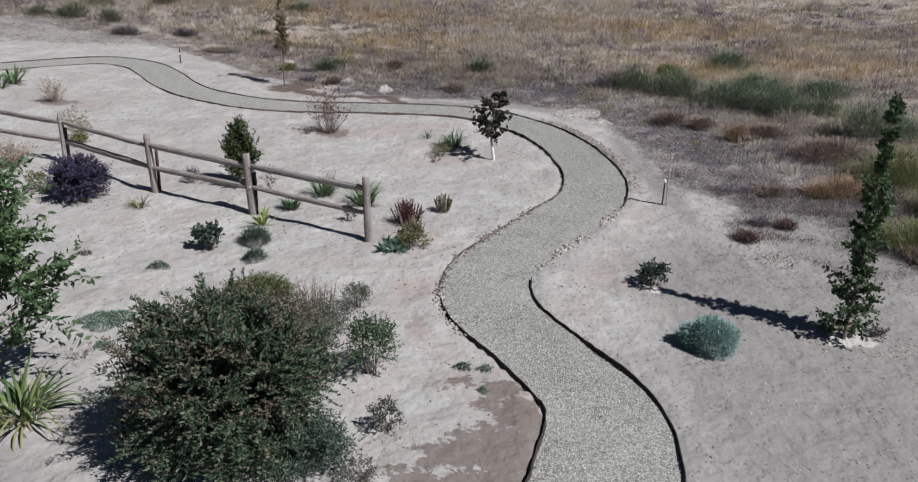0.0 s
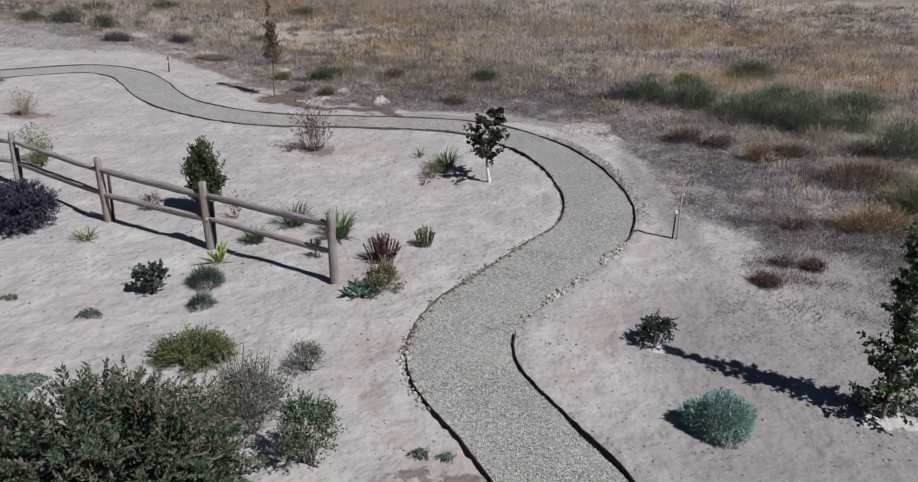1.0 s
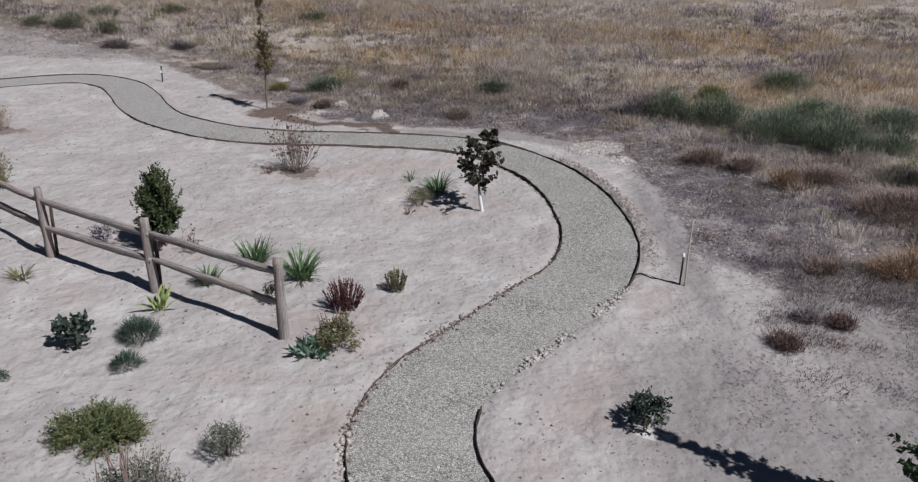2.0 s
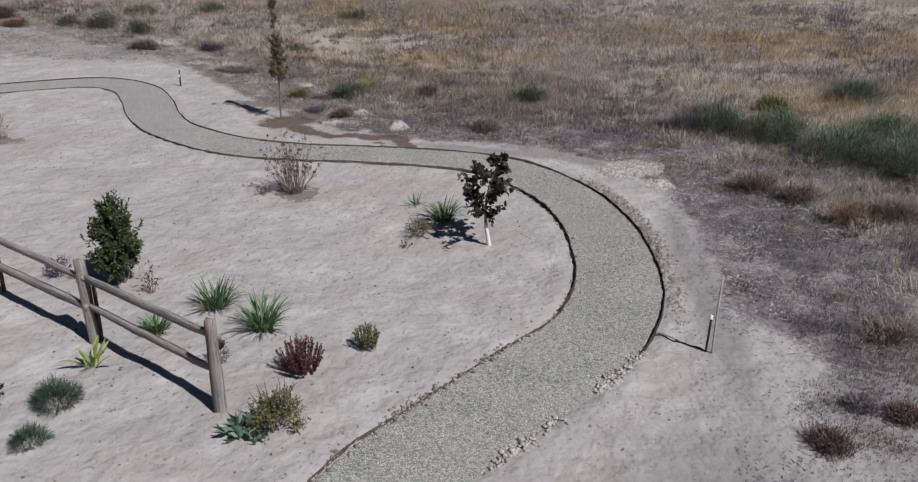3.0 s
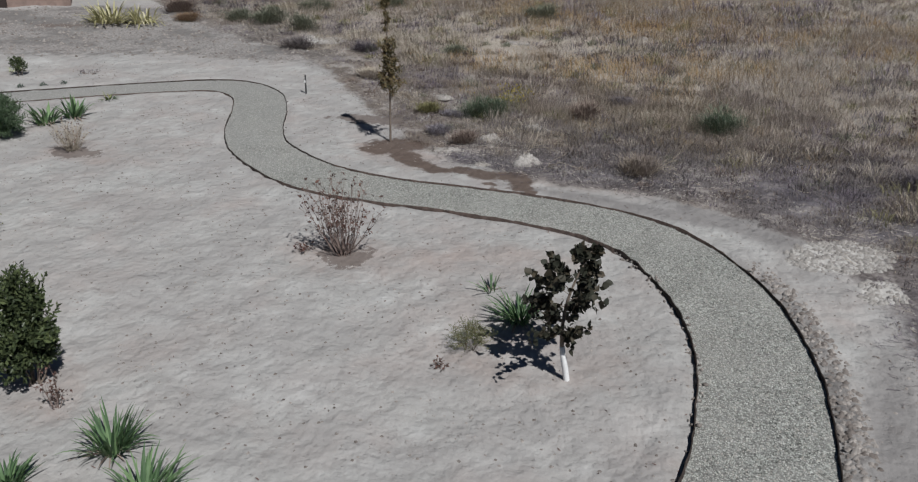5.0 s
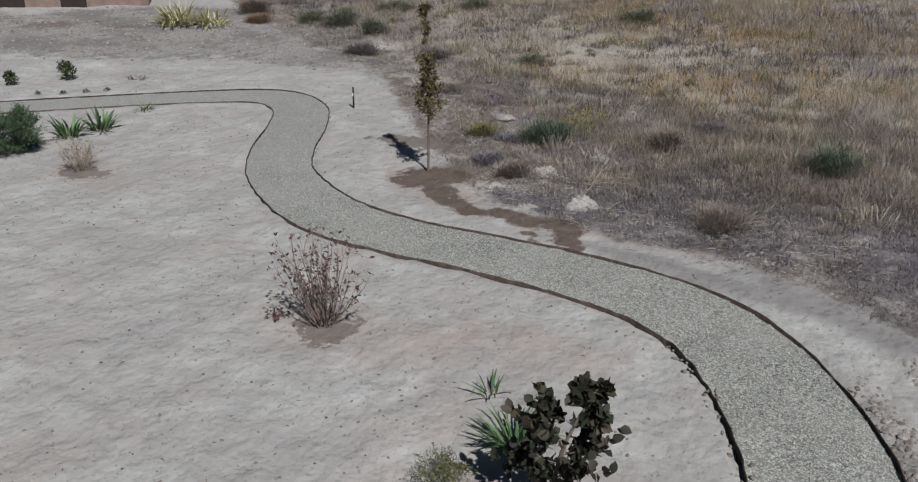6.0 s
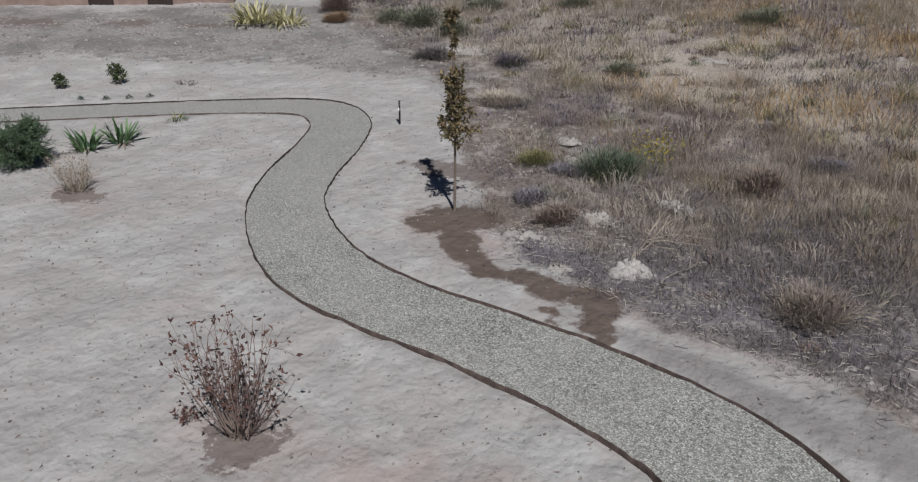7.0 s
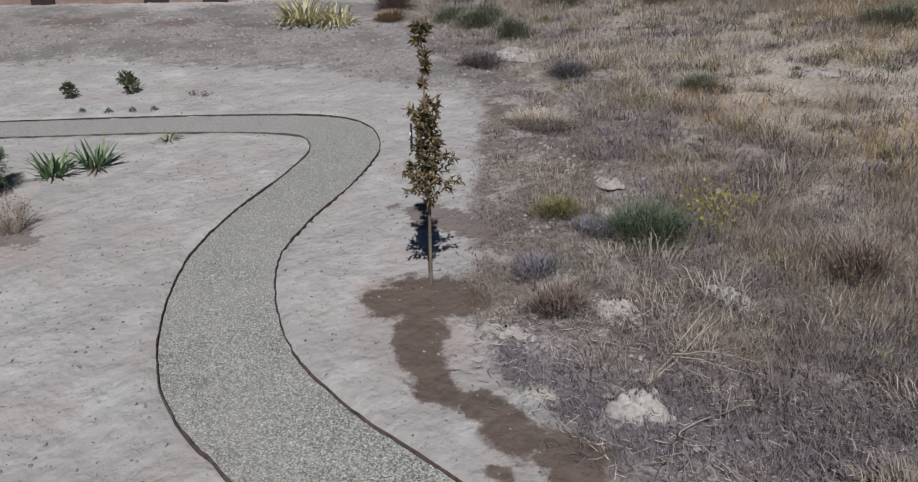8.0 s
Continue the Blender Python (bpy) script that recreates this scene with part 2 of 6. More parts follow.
def stone_material(name, a, b):
    m, nt, bsdf, p = material(name, 0.9)
    info = nt.nodes.new("ShaderNodeObjectInfo").outputs["Random"]
    isl = nt.nodes.new("ShaderNodeNewGeometry").outputs["Random Per Island"]
    r = math_(nt, "FRACT", math_(nt, "ADD", info, isl))
    n = noise_(nt, 25, 5, 0.65, p)
    c = mix(nt, r, a, b)
    c = mix(nt, ramp(nt, n, (0.35, 0.6), (0.6, 0)), c, [v * 0.55 for v in a])
    nt.links.new(c, bsdf.inputs["Base Color"])
    nt.links.new(bump(nt, n, 0.6, 0.01), bsdf.inputs["Normal"])
    return m


SOIL = soil_material()
GRAVEL = gravel_material("gravel_bed", False)
PEBBLE = gravel_material("gravel_stone", True)
EDGING = bark_material("edging_strip", (0.022, 0.018, 0.016), (0.075, 0.058, 0.05), 9)
# same strip where sun browns it, toned down for its shaded face, in the colour
EDGE_BROWN = bark_material("sunlit_brown_edging", (0.042, 0.032, 0.028), (0.135, 0.100, 0.086), 9)
CEDAR = timber_material()
# brown board wood, its colour darkened for the shade behind a post
SHADED_BOARD = bark_material("shaded_brown_board", (0.055, 0.038, 0.034), (0.13, 0.085, 0.074), 14)
BARK = bark_material("grey_bark", (0.13, 0.10, 0.08), (0.24, 0.20, 0.165))
TWIG = bark_material("dry_twig", (0.13, 0.09, 0.078), (0.30, 0.235, 0.205))
PALE_TWIG = bark_material("bleached_twig", (0.33, 0.28, 0.22), (0.52, 0.46, 0.38))
LIME = plain_material("lime_wash", (0.74, 0.74, 0.73), 0.8, 0.08, 25)
BLACK = plain_material("black_plastic", (0.018, 0.018, 0.02), 0.5, 0.3)
WHITE = plain_material("white_plastic", (0.78, 0.78, 0.76), 0.45, 0.05)
STAKE = bark_material("stake_wood", (0.30, 0.26, 0.22), (0.46, 0.41, 0.35), 40)
CHALK = stone_material("pale_earth", (0.30, 0.28, 0.26), (0.42, 0.40, 0.375))
PALE_EARTH = stone_material("pale_crusted_earth", (0.36, 0.335, 0.31), (0.42, 0.395, 0.37))
RUBBLE = stone_material("border_stone", (0.32, 0.295, 0.27), (0.60, 0.57, 0.535))
# clods coloured darker, so that the colour holds their small shadows
DARKCLOD = stone_material("shadow_dark_clod", (0.10, 0.085, 0.076), (0.24, 0.21, 0.19))
CLOD = stone_material("dry_clod", (0.165, 0.142, 0.128), (0.42, 0.385, 0.355))

L_DARK = leaf_material("dark_green_leaf", (0.029, 0.052, 0.022), (0.058, 0.094, 0.036), (0.111, 0.137, 0.058), (0.176, 0.130, 0.072))
L_BIG = leaf_material("bronzed_green_leaf", (0.022, 0.045, 0.027), (0.058, 0.100, 0.060), (0.110, 0.150, 0.090), (0.185, 0.145, 0.115), rough=0.45, dust=0.015)
L_TREE = leaf_material("deep_green_leaf", (0.027, 0.057, 0.024), (0.054, 0.105, 0.041), (0.101, 0.155, 0.061), dust=0.05)
L_MULB = leaf_material("blackish_leaf", (0.016, 0.020, 0.012), (0.032, 0.032, 0.021), (0.070, 0.054, 0.035), rough=0.6, lucid=0.12, dust=0.03)
L_PEAR = leaf_material("olive_brown_leaf", (0.055, 0.058, 0.030), (0.14, 0.115, 0.056), (0.29, 0.22, 0.105), (0.19, 0.12, 0.068), dust=0.05)
L_EVER = leaf_material("holly_leaf", (0.024, 0.041, 0.014), (0.054, 0.079, 0.026), (0.114, 0.144, 0.054), rough=0.4, dust=0.05)
L_PURP = leaf_material("purple_flowering_leaf", (0.016, 0.022, 0.018), (0.034, 0.042, 0.038), (0.075, 0.055, 0.135), (0.16, 0.115, 0.27), dust=0.02)
L_BLUE = leaf_material("blue_green_needle", (0.125, 0.235, 0.222), (0.225, 0.37, 0.348), (0.37, 0.51, 0.478), dust=0.1)
L_TEAL = leaf_material("grey_green_needle", (0.030, 0.060, 0.042), (0.058, 0.105, 0.074), (0.11, 0.165, 0.120), dust=0.06)
L_GREY = leaf_material("sage_leaf", (0.045, 0.056, 0.040), (0.085, 0.098, 0.072), (0.15, 0.15, 0.115), dust=0.12)
L_MAT = leaf_material("mat_leaf", (0.063, 0.127, 0.081), (0.115, 0.213, 0.149), (0.184, 0.287, 0.218), dust=0.1)
L_YG = leaf_material("yellow_green_leaf", (0.060, 0.085, 0.025), (0.12, 0.155, 0.045), (0.20, 0.22, 0.08), (0.22, 0.17, 0.09), dust=0.05)
L_IRIS = leaf_material("iris_blade", (0.045, 0.088, 0.042), (0.095, 0.175, 0.075), (0.21, 0.32, 0.15), dust=0.02)
L_PALEIRIS = leaf_material("pale_iris_blade", (0.20, 0.27, 0.08), (0.34, 0.40, 0.15), (0.46, 0.47, 0.24), dust=0.05)
L_LILY = leaf_material("daylily_blade", (0.045, 0.098, 0.030), (0.100, 0.165, 0.055), (0.19, 0.235, 0.09), (0.44, 0.39, 0.22), dust=0.03)
L_SILVER = leaf_material("silver_green_leaf", (0.062, 0.074, 0.052), (0.110, 0.126, 0.090), (0.175, 0.182, 0.136), dust=0.08)
L_ROSE = leaf_material("rose_leaf", (0.022, 0.040, 0.032), (0.046, 0.072, 0.056), (0.085, 0.115, 0.088), rough=0.45, dust=0.03)
L_SAGE = leaf_material("olive_sage_leaf", (0.060, 0.072, 0.030), (0.135, 0.150, 0.058), (0.23, 0.235, 0.105), (0.20, 0.145, 0.09), dust=0.05)
L_ASHEN = leaf_material("ashen_weed", (0.105, 0.095, 0.096), (0.20, 0.18, 0.182), (0.33, 0.30, 0.295), rough=0.9, lucid=0.15, dust=0.0)
L_RED = leaf_material("red_barberry_leaf", (0.060, 0.024, 0.028), (0.135, 0.050, 0.053), (0.23, 0.090, 0.090), dust=0.05)
L_DRYRED = leaf_material("withered_red_leaf", (0.052, 0.026, 0.022), (0.12, 0.052, 0.043), (0.20, 0.105, 0.08), dust=0.05)
L_STRAW = leaf_material("straw_blade", (0.30, 0.25, 0.195), (0.47, 0.41, 0.325), (0.60, 0.535, 0.44), (0.70, 0.64, 0.55), rough=0.8, lucid=0.28, dust=0.0, drift=(0.41, 0.362, 0.32))
L_GOLD = leaf_material("golden_straw_blade", (0.34, 0.225, 0.105), (0.49, 0.335, 0.165), (0.58, 0.43, 0.25), rough=0.8, lucid=0.28, dust=0.0, drift=(0.33, 0.265, 0.20))
L_SCRUB = leaf_material("grey_brown_scrub", (0.095, 0.083, 0.083), (0.185, 0.163, 0.162), (0.32, 0.285, 0.265), (0.23, 0.205, 0.22), rough=0.9, lucid=0.2, dust=0.0, drift=(0.165, 0.145, 0.165))
L_RUST = leaf_material("rusty_scrub", (0.125, 0.088, 0.075), (0.22, 0.165, 0.14), (0.34, 0.27, 0.225), rough=0.9, lucid=0.1, dust=0.05)
L_BUSH = leaf_material("green_brush", (0.075, 0.095, 0.062), (0.135, 0.16, 0.105), (0.215, 0.225, 0.16), (0.28, 0.25, 0.19), rough=0.8, lucid=0.15, dust=0.08)
L_ORANGE = leaf_material("orange_brown_brush", (0.17, 0.105, 0.065), (0.28, 0.185, 0.115), (0.37, 0.28, 0.18), rough=0.8, dust=0.05)
L_SPREAD = leaf_material("juniper_shoot", (0.058, 0.098, 0.034), (0.118, 0.170, 0.060), (0.19, 0.228, 0.098), (0.23, 0.165, 0.105), dust=0.03)
L_TANGRASS = leaf_material("tan_grass_blade", (0.18, 0.147, 0.118), (0.325, 0.272, 0.218), (0.48, 0.415, 0.34), rough=0.85, lucid=0.25, dust=0.0, drift=(0.25, 0.208, 0.19))
L_LAVENDER = leaf_material("lavender_grey_leaf", (0.16, 0.145, 0.165), (0.25, 0.228, 0.26), (0.35, 0.32, 0.35), rough=0.9, lucid=0.2, dust=0.05)
L_PALEGRASS = leaf_material("pale_bleached_grass", (0.40, 0.355, 0.315), (0.56, 0.51, 0.46), (0.70, 0.65, 0.60), rough=0.85, lucid=0.3, dust=0.0)
L_MAROON = leaf_material("maroon_weed", (0.068, 0.038, 0.038), (0.125, 0.076, 0.072), (0.20, 0.135, 0.12), rough=0.9, lucid=0.1, dust=0.04)
L_BLEACH = leaf_material("bleached_blade", (0.34, 0.32, 0.15), (0.50, 0.47, 0.26), (0.62, 0.58, 0.40), dust=0.0)
L_ASH = leaf_material("pinnate_green_leaf", (0.040, 0.078, 0.034), (0.078, 0.140, 0.056), (0.135, 0.205, 0.09), rough=0.4, lucid=0.3, dust=0.03)
L_YELLOW = leaf_material("yellow_flower", (0.30, 0.24, 0.05), (0.48, 0.40, 0.08), dust=0.0)
L_TIP = leaf_material("bronze_shoot", (0.085, 0.084, 0.056), (0.145, 0.125, 0.088), (0.205, 0.170, 0.130), dust=0.04)
L_VIOLET = leaf_material("violet_grey_weed", (0.125, 0.105, 0.135), (0.215, 0.185, 0.225), (0.33, 0.285, 0.32), rough=0.9, lucid=0.2, dust=0.0)
L_OLIVE = leaf_material("olive_weed", (0.145, 0.14, 0.065), (0.26, 0.245, 0.12), (0.40, 0.37, 0.21), rough=0.85, lucid=0.25, dust=0.0)
L_FEATHER = leaf_material("feathery_green", (0.038, 0.072, 0.036), (0.080, 0.135, 0.066), (0.14, 0.20, 0.11), dust=0.05)
L_GREENB = leaf_material("dark_green_brush", (0.046, 0.080, 0.049), (0.088, 0.132, 0.081), (0.150, 0.192, 0.124), (0.20, 0.20, 0.14), rough=0.8, lucid=0.25, dust=0.06)


# ---------------------------------------------------------------- the lie of the land
def land(x, y):
    """Height of the hillside, which rises ahead and to the left."""
    x, y = np.clip(np.asarray(x, float), -48, 45), np.clip(np.asarray(y, float), -25, 85)
    a, b = x / 10, (y - 15) / 10
    z = 0.0016 + (-0.3860) * a + 0.9422 * b + 0.1522 * a * a + (-0.0166) * a * b + 0.0713 * b * b
    return z - 0.10 * np.exp(-((x + 0.3) ** 2 + (y - 19) ** 2) / 8.0)


# the path's middle line and half width
WAY = [(-3.4, -2.6, 0.72), (-2.0, -0.1, 0.72), (-0.9, 2.2, 0.72), (-0.1, 4.4, 0.76), (0.66, 6.0, 0.80), (1.10, 7.50, 0.80), (1.14, 8.78, 0.71), (0.42, 10.07, 0.69), (-0.31, 11.33, 0.74), (-0.33, 12.76, 0.71),
       (0.31, 14.12, 0.73), (1.00, 15.41, 0.77), (1.67, 16.71, 0.74), (1.92, 18.14, 0.72), (1.78, 19.64, 0.71), (1.37, 21.13, 0.70),
       (0.70, 22.40, 0.72), (-0.26, 23.49, 0.72), (-1.52, 24.14, 0.72), (-3.02, 24.19, 0.68), (-4.50, 24.00, 0.65), (-5.99, 23.70, 0.65),
       (-7.42, 23.56, 0.69), (-8.88, 23.88, 0.67), (-10.22, 24.49, 0.65), (-11.30, 25.49, 0.68), (-12.26, 26.66, 0.69), (-13.37, 27.68, 0.67),
       (-14.68, 27.91, 0.63), (-15.86, 27.02, 0.58), (-16.9, 25.85, 0.55), (-17.85, 24.65, 0.55), (-18.75, 23.4, 0.55), (-19.6, 22.2, 0.55), (-21.4, 19.4, 0.55)]


def spline(points, step):
    """A Catmull-Rom curve through points, sampled about every step metres."""
    p = np.array(points, float)
    p = np.vstack([2 * p[0] - p[1], p, 2 * p[-1] - p[-2]])
    out = []
    for i in range(1, len(p) - 2):
        a, b, c, d = p[i - 1 : i + 3]
        n = max(2, int(np.linalg.norm((c - b)[:2]) / step))
        u = np.linspace(0, 1, n, endpoint=False)[:, None]
        out.append(0.5 * (2 * b + (c - a) * u + (2 * a - 5 * b + 4 * c - d) * u**2 + (3 * b - a - 3 * c + d) * u**3))
    return np.vstack(out + [p[-2:-1]])


way = spline(WAY, 0.12)
tang = np.gradient(way[:, :2], axis=0)
tang /= np.linalg.norm(tang, axis=1)[:, None]
left = np.stack([-tang[:, 1], tang[:, 0]], 1)
ALONG = np.r_[0, np.cumsum(np.linalg.norm(np.diff(way[:, :2], axis=0), axis=1))]


def from_path(x, y):
    """Distance from the path's middle line less its half width: negative on the path."""
    out = np.full(np.shape(x), 1e9)
    for i in range(0, len(way), 2):
        out = np.minimum(out, np.hypot(x - way[i, 0], y - way[i, 1]) - way[i, 2])
    return out


# the edge between the garden's bare soil and the dry field; the field lies to its right when walked from the first point
RIM = [(60, -12), (16, 8.6), (10.8, 12.0), (8.6, 13.9), (7.4, 15.6), (6.6, 16.1), (5.4, 16.45), (4.55, 16.95), (3.9, 17.55), (3.5, 18.5), (3.5, 19.8), (3.15, 21.5), (2.55, 23.5), (1.6, 25.0), (0.0, 25.5), (-1.3, 25.9),
       (-2.4, 25.7), (-3.6, 25.6), (-5.6, 25.7), (-7.6, 26.5), (-8.6, 27.5), (-10.0, 28.3), (-11.5, 29.3), (-13.5, 31.0), (-17.1, 32.3), (-19.6, 32.9), (-24.0, 34.0), (-30, 37), (-60, 50)]


def into_field(x, y):
    """Signed distance to the field's rim, positive inside the field."""
    x, y = np.asarray(x, float), np.asarray(y, float)
    best, sign = np.full(x.shape, 1e9), np.ones(x.shape)
    for (ax, ay), (bx, by) in zip(RIM, RIM[1:]):
        dx, dy = bx - ax, by - ay
        u = np.clip(((x - ax) * dx + (y - ay) * dy) / (dx * dx + dy * dy), 0, 1)
        d = np.hypot(x - ax - u * dx, y - ay - u * dy)
        s = np.sign(dy * (x - ax) - dx * (y - ay))
        near = d < best - 1e-9
        best, sign = np.where(near, d, best), np.where(near, s, sign)
    return best * np.where(sign == 0, 1, sign)


def blobs(x, y, spots):
    out = np.zeros(np.shape(x))
    for cx, cy, rx, ry, turn in spots:
        c, s = math.cos(radians(turn)), math.sin(radians(turn))
        u, v = ((x - cx) * c + (y - cy) * s) / rx, (-(x - cx) * s + (y - cy) * c) / ry
        out = np.maximum(out, np.clip(1.5 - np.hypot(u, v), 0, 1))
    return out


DAMP = [(-7.6, 26.02, 0.62, 0.62, 35), (-7.75, 25.65, 0.42, 0.40, 0), (-7.2, 26.3, 0.5, 0.36, 60), (-6.95, 25.6, 0.42, 0.34, -30), (-6.4, 25.33, 0.42, 0.32, -10), (-5.9, 25.18, 0.40, 0.26, 0), (-5.35, 25.38, 0.42, 0.27, 20), (-4.85, 25.38, 0.42, 0.32, 0),
        (-4.3, 25.62, 0.40, 0.34, 20), (-3.98, 25.4, 0.28, 0.30, 0), (-3.82, 25.08, 0.24, 0.24, 0), (-3.55, 24.92, 0.24, 0.13, -30), (-4.4, 24.9, 0.26, 0.11, -15)]
ROSY = [(-0.15, 9.0, 0.75, 0.6, 0), (-1.02, 9.9, 0.45, 0.24, -40), (-1.3, 10.4, 0.22, 0.42, 10), (-1.55, 11.8, 0.4, 0.5, 0), (-4.95, 21.0, 1.0, 0.7, 10), (-2.9, 22.0, 1.6, 0.6, 20), (-13.1, 22.1, 1.1, 0.6, 0), (-7.0, 25.6, 1.6, 0.7, -10), (-2.3, 14.0, 0.9, 0.7, 0), (1.9, 13.0, 0.6, 1.0, 0), (-6.2, 16.4, 1.2, 0.5, -20), (-0.9, 20.0, 1.2, 0.8, 30), (-3.0, 26.0, 1.6, 0.5, 0)]
STAIN = [(-27.7, 28.2, 0.9, 0.5, 45), (-30.3, 25.5, 1.2, 0.6, 45), (-25.6, 30.0, 0.7, 0.35, 45), (-4.98, 21.0, 0.44, 0.36, 0), (-13.3, 21.95, 0.55, 0.3, 10), (-9.4, 27.4, 0.8, 0.35, 20), (0.1, 8.5, 0.36, 0.34, 0), (0.28, 8.0, 0.32, 0.45, 0), (-0.25, 7.75, 0.45, 0.42, 30), (-0.72, 7.55, 0.30, 0.20, -35),
         (-0.65, 6.9, 0.75, 0.42, 0), (0.05, 7.2, 0.5, 0.45, 0), (-0.3, 8.62, 0.16, 0.14, 0), (-0.62, 9.05, 0.22, 0.16, 20), (-0.15, 9.0, 0.26, 0.24, 0)]
PALE = [(-16.4, 34.2, 1.3, 0.5, 30), (4.98, 10.82, 0.36, 0.19, 0), (2.42, 12.28, 0.28, 0.14, -20), (1.95, 24.7, 0.8, 0.55, 40), (2.6, 23.7, 0.3, 0.4, 0)]
VIOLET = [(-3.0, 26.7, 1.9, 0.9, 10), (-5.3, 26.2, 1.2, 0.5, 0), (4.6, 20.5, 2.6, 4.5, 10), (3.0, 26.6, 4.5, 1.8, -20), (-2.4, 27.0, 2.0, 0.9, 0)]
WORN = [(3.5, 12.6, 1.5, 1.9, 0), (3.6, 10.6, 1.5, 1.6, 0), (-5.6, 6.3, 0.9, 0.9, 0), (5.0, 8.5, 3.2, 5.5, 0), (0.4, 25.2, 2.0, 0.4, -20), (-1.6, 25.15, 2.4, 0.3, 0), (3.25, 18.8, 0.36, 3.4, 8), (6.6, 14.6, 1.8, 2.4, 0), (5.6, 15.4, 1.1, 1.5, 0)]
TURNED = [ (-24, 29.5, 8.0, 3.2, 38), (-17.5, 31.3, 4, 1.2, 20), (-26.5, 31.5, 5, 2, 50), (-30, 24, 6, 4, 40)]


def turned_soil(x, y):
    """Banks of turned earth, and the lumpy strip along the outside of the bend."""
    strip = np.clip(1.25 - np.abs(from_path(x, y) - 0.16) / 0.2, 0, 0.8) * blobs(x, y, [(1.9, 21.0, 1.6, 3.0, 15)])
    return np.maximum(blobs(x, y, TURNED), strip * (into_field(x, y) > -3) * ((x - 0.2) * 0.9 + (y - 19.6) * 0.25 > 1.0))


# ---------------------------------------------------------------- mesh helpers
class Soup:
    """Collects triangles and quads as arrays and makes one mesh of them."""

    def __init__(self):
        self.v, self.q, self.t, self.n = [], [], [], 0

    def add(self, verts, quads=None, tris=None):
        verts = np.asarray(verts, float).reshape(-1, 3)
        if quads is not None and len(quads):
            self.q.append(np.asarray(quads) + self.n)
        if tris is not None and len(tris):
            self.t.append(np.asarray(tris) + self.n)
        self.v.append(verts)
        self.n += len(verts)
        return self

    def mesh(self, name, mat, smooth=False):
        me = bpy.data.meshes.new(name)
        v = np.vstack(self.v)
        q = np.vstack(self.q) if self.q else np.zeros((0, 4), int)
        t = np.vstack(self.t) if self.t else np.zeros((0, 3), int)
        me.vertices.add(len(v))
        me.vertices.foreach_set("co", v.ravel())
        me.loops.add(q.size + t.size)
        me.loops.foreach_set("vertex_index", np.r_[q.ravel(), t.ravel()].astype(np.int32))
        me.polygons.add(len(q) + len(t))
        me.polygons.foreach_set("loop_start", np.r_[np.arange(len(q)) * 4, q.size + np.arange(len(t)) * 3].astype(np.int32))
        me.update(calc_edges=True)
        me.validate()
        if smooth:
            me.polygons.foreach_set("use_smooth", np.ones(len(q) + len(t), bool))
        me.materials.append(mat)
        return me


def part(name, me, parent, label=""):
    ob = new(name, me)
    ob.parent = parent
    return tagged(ob, label=label)


def thing(name, x, y, label, category, group="", sink=0.0, turn=0.0):
    """An Empty on the ground that holds the parts of a thing."""
    ob = new(name)
    ob.empty_display_size = 0.2
    ob.matrix_world = pose(x, y, float(ground_at(x, y)) - sink, 0, 0, turn)
    return tagged(ob, label, category, group)


def unit(v):
    return v / np.maximum(np.linalg.norm(v, axis=-1, keepdims=True), 1e-9)


def add_leaves(soup, base, way_, length, width, rng, fold=0.25, curl=0.15, oval=False):
    """Leaves folded along the midrib: pointed, or oval with a fuller outline."""
    n = len(base)
    way_ = unit(way_)
    side = unit(np.cross(way_, rng.normal(size=(n, 3))))
    up = np.cross(side, way_)
    ln = length * rng.uniform(0.65, 1.25, (n, 1))
    wd = width * rng.uniform(0.7, 1.2, (n, 1)) / 2
    mid = base + way_ * ln * 0.45
    tip = base + way_ * ln - up * ln * curl
    a, b = mid + side * wd + up * wd * fold, mid - side * wd + up * wd * fold
    if oval:
        low, high = base + way_ * ln * 0.22, base + way_ * ln * 0.72 - up * ln * curl * 0.5
        ring = [base, low + side * wd * 0.85, mid + side * wd + up * wd * fold, high + side * wd * 0.75, tip, high - side * wd * 0.75, mid - side * wd + up * wd * fold, low - side * wd * 0.85]
        k = np.arange(n)[:, None] * 8
        soup.add(np.stack(ring, 1).reshape(-1, 3), quads=np.vstack([k + [0, 1, 2, 3], k + [0, 3, 4, 5], k + [0, 5, 6, 7]]))
        return
    v = np.stack([base, a, tip, b], 1).reshape(-1, 3)
    k = np.arange(n)[:, None] * 4
    soup.add(v, tris=np.vstack([k + [0, 1, 2], k + [0, 2, 3]]))


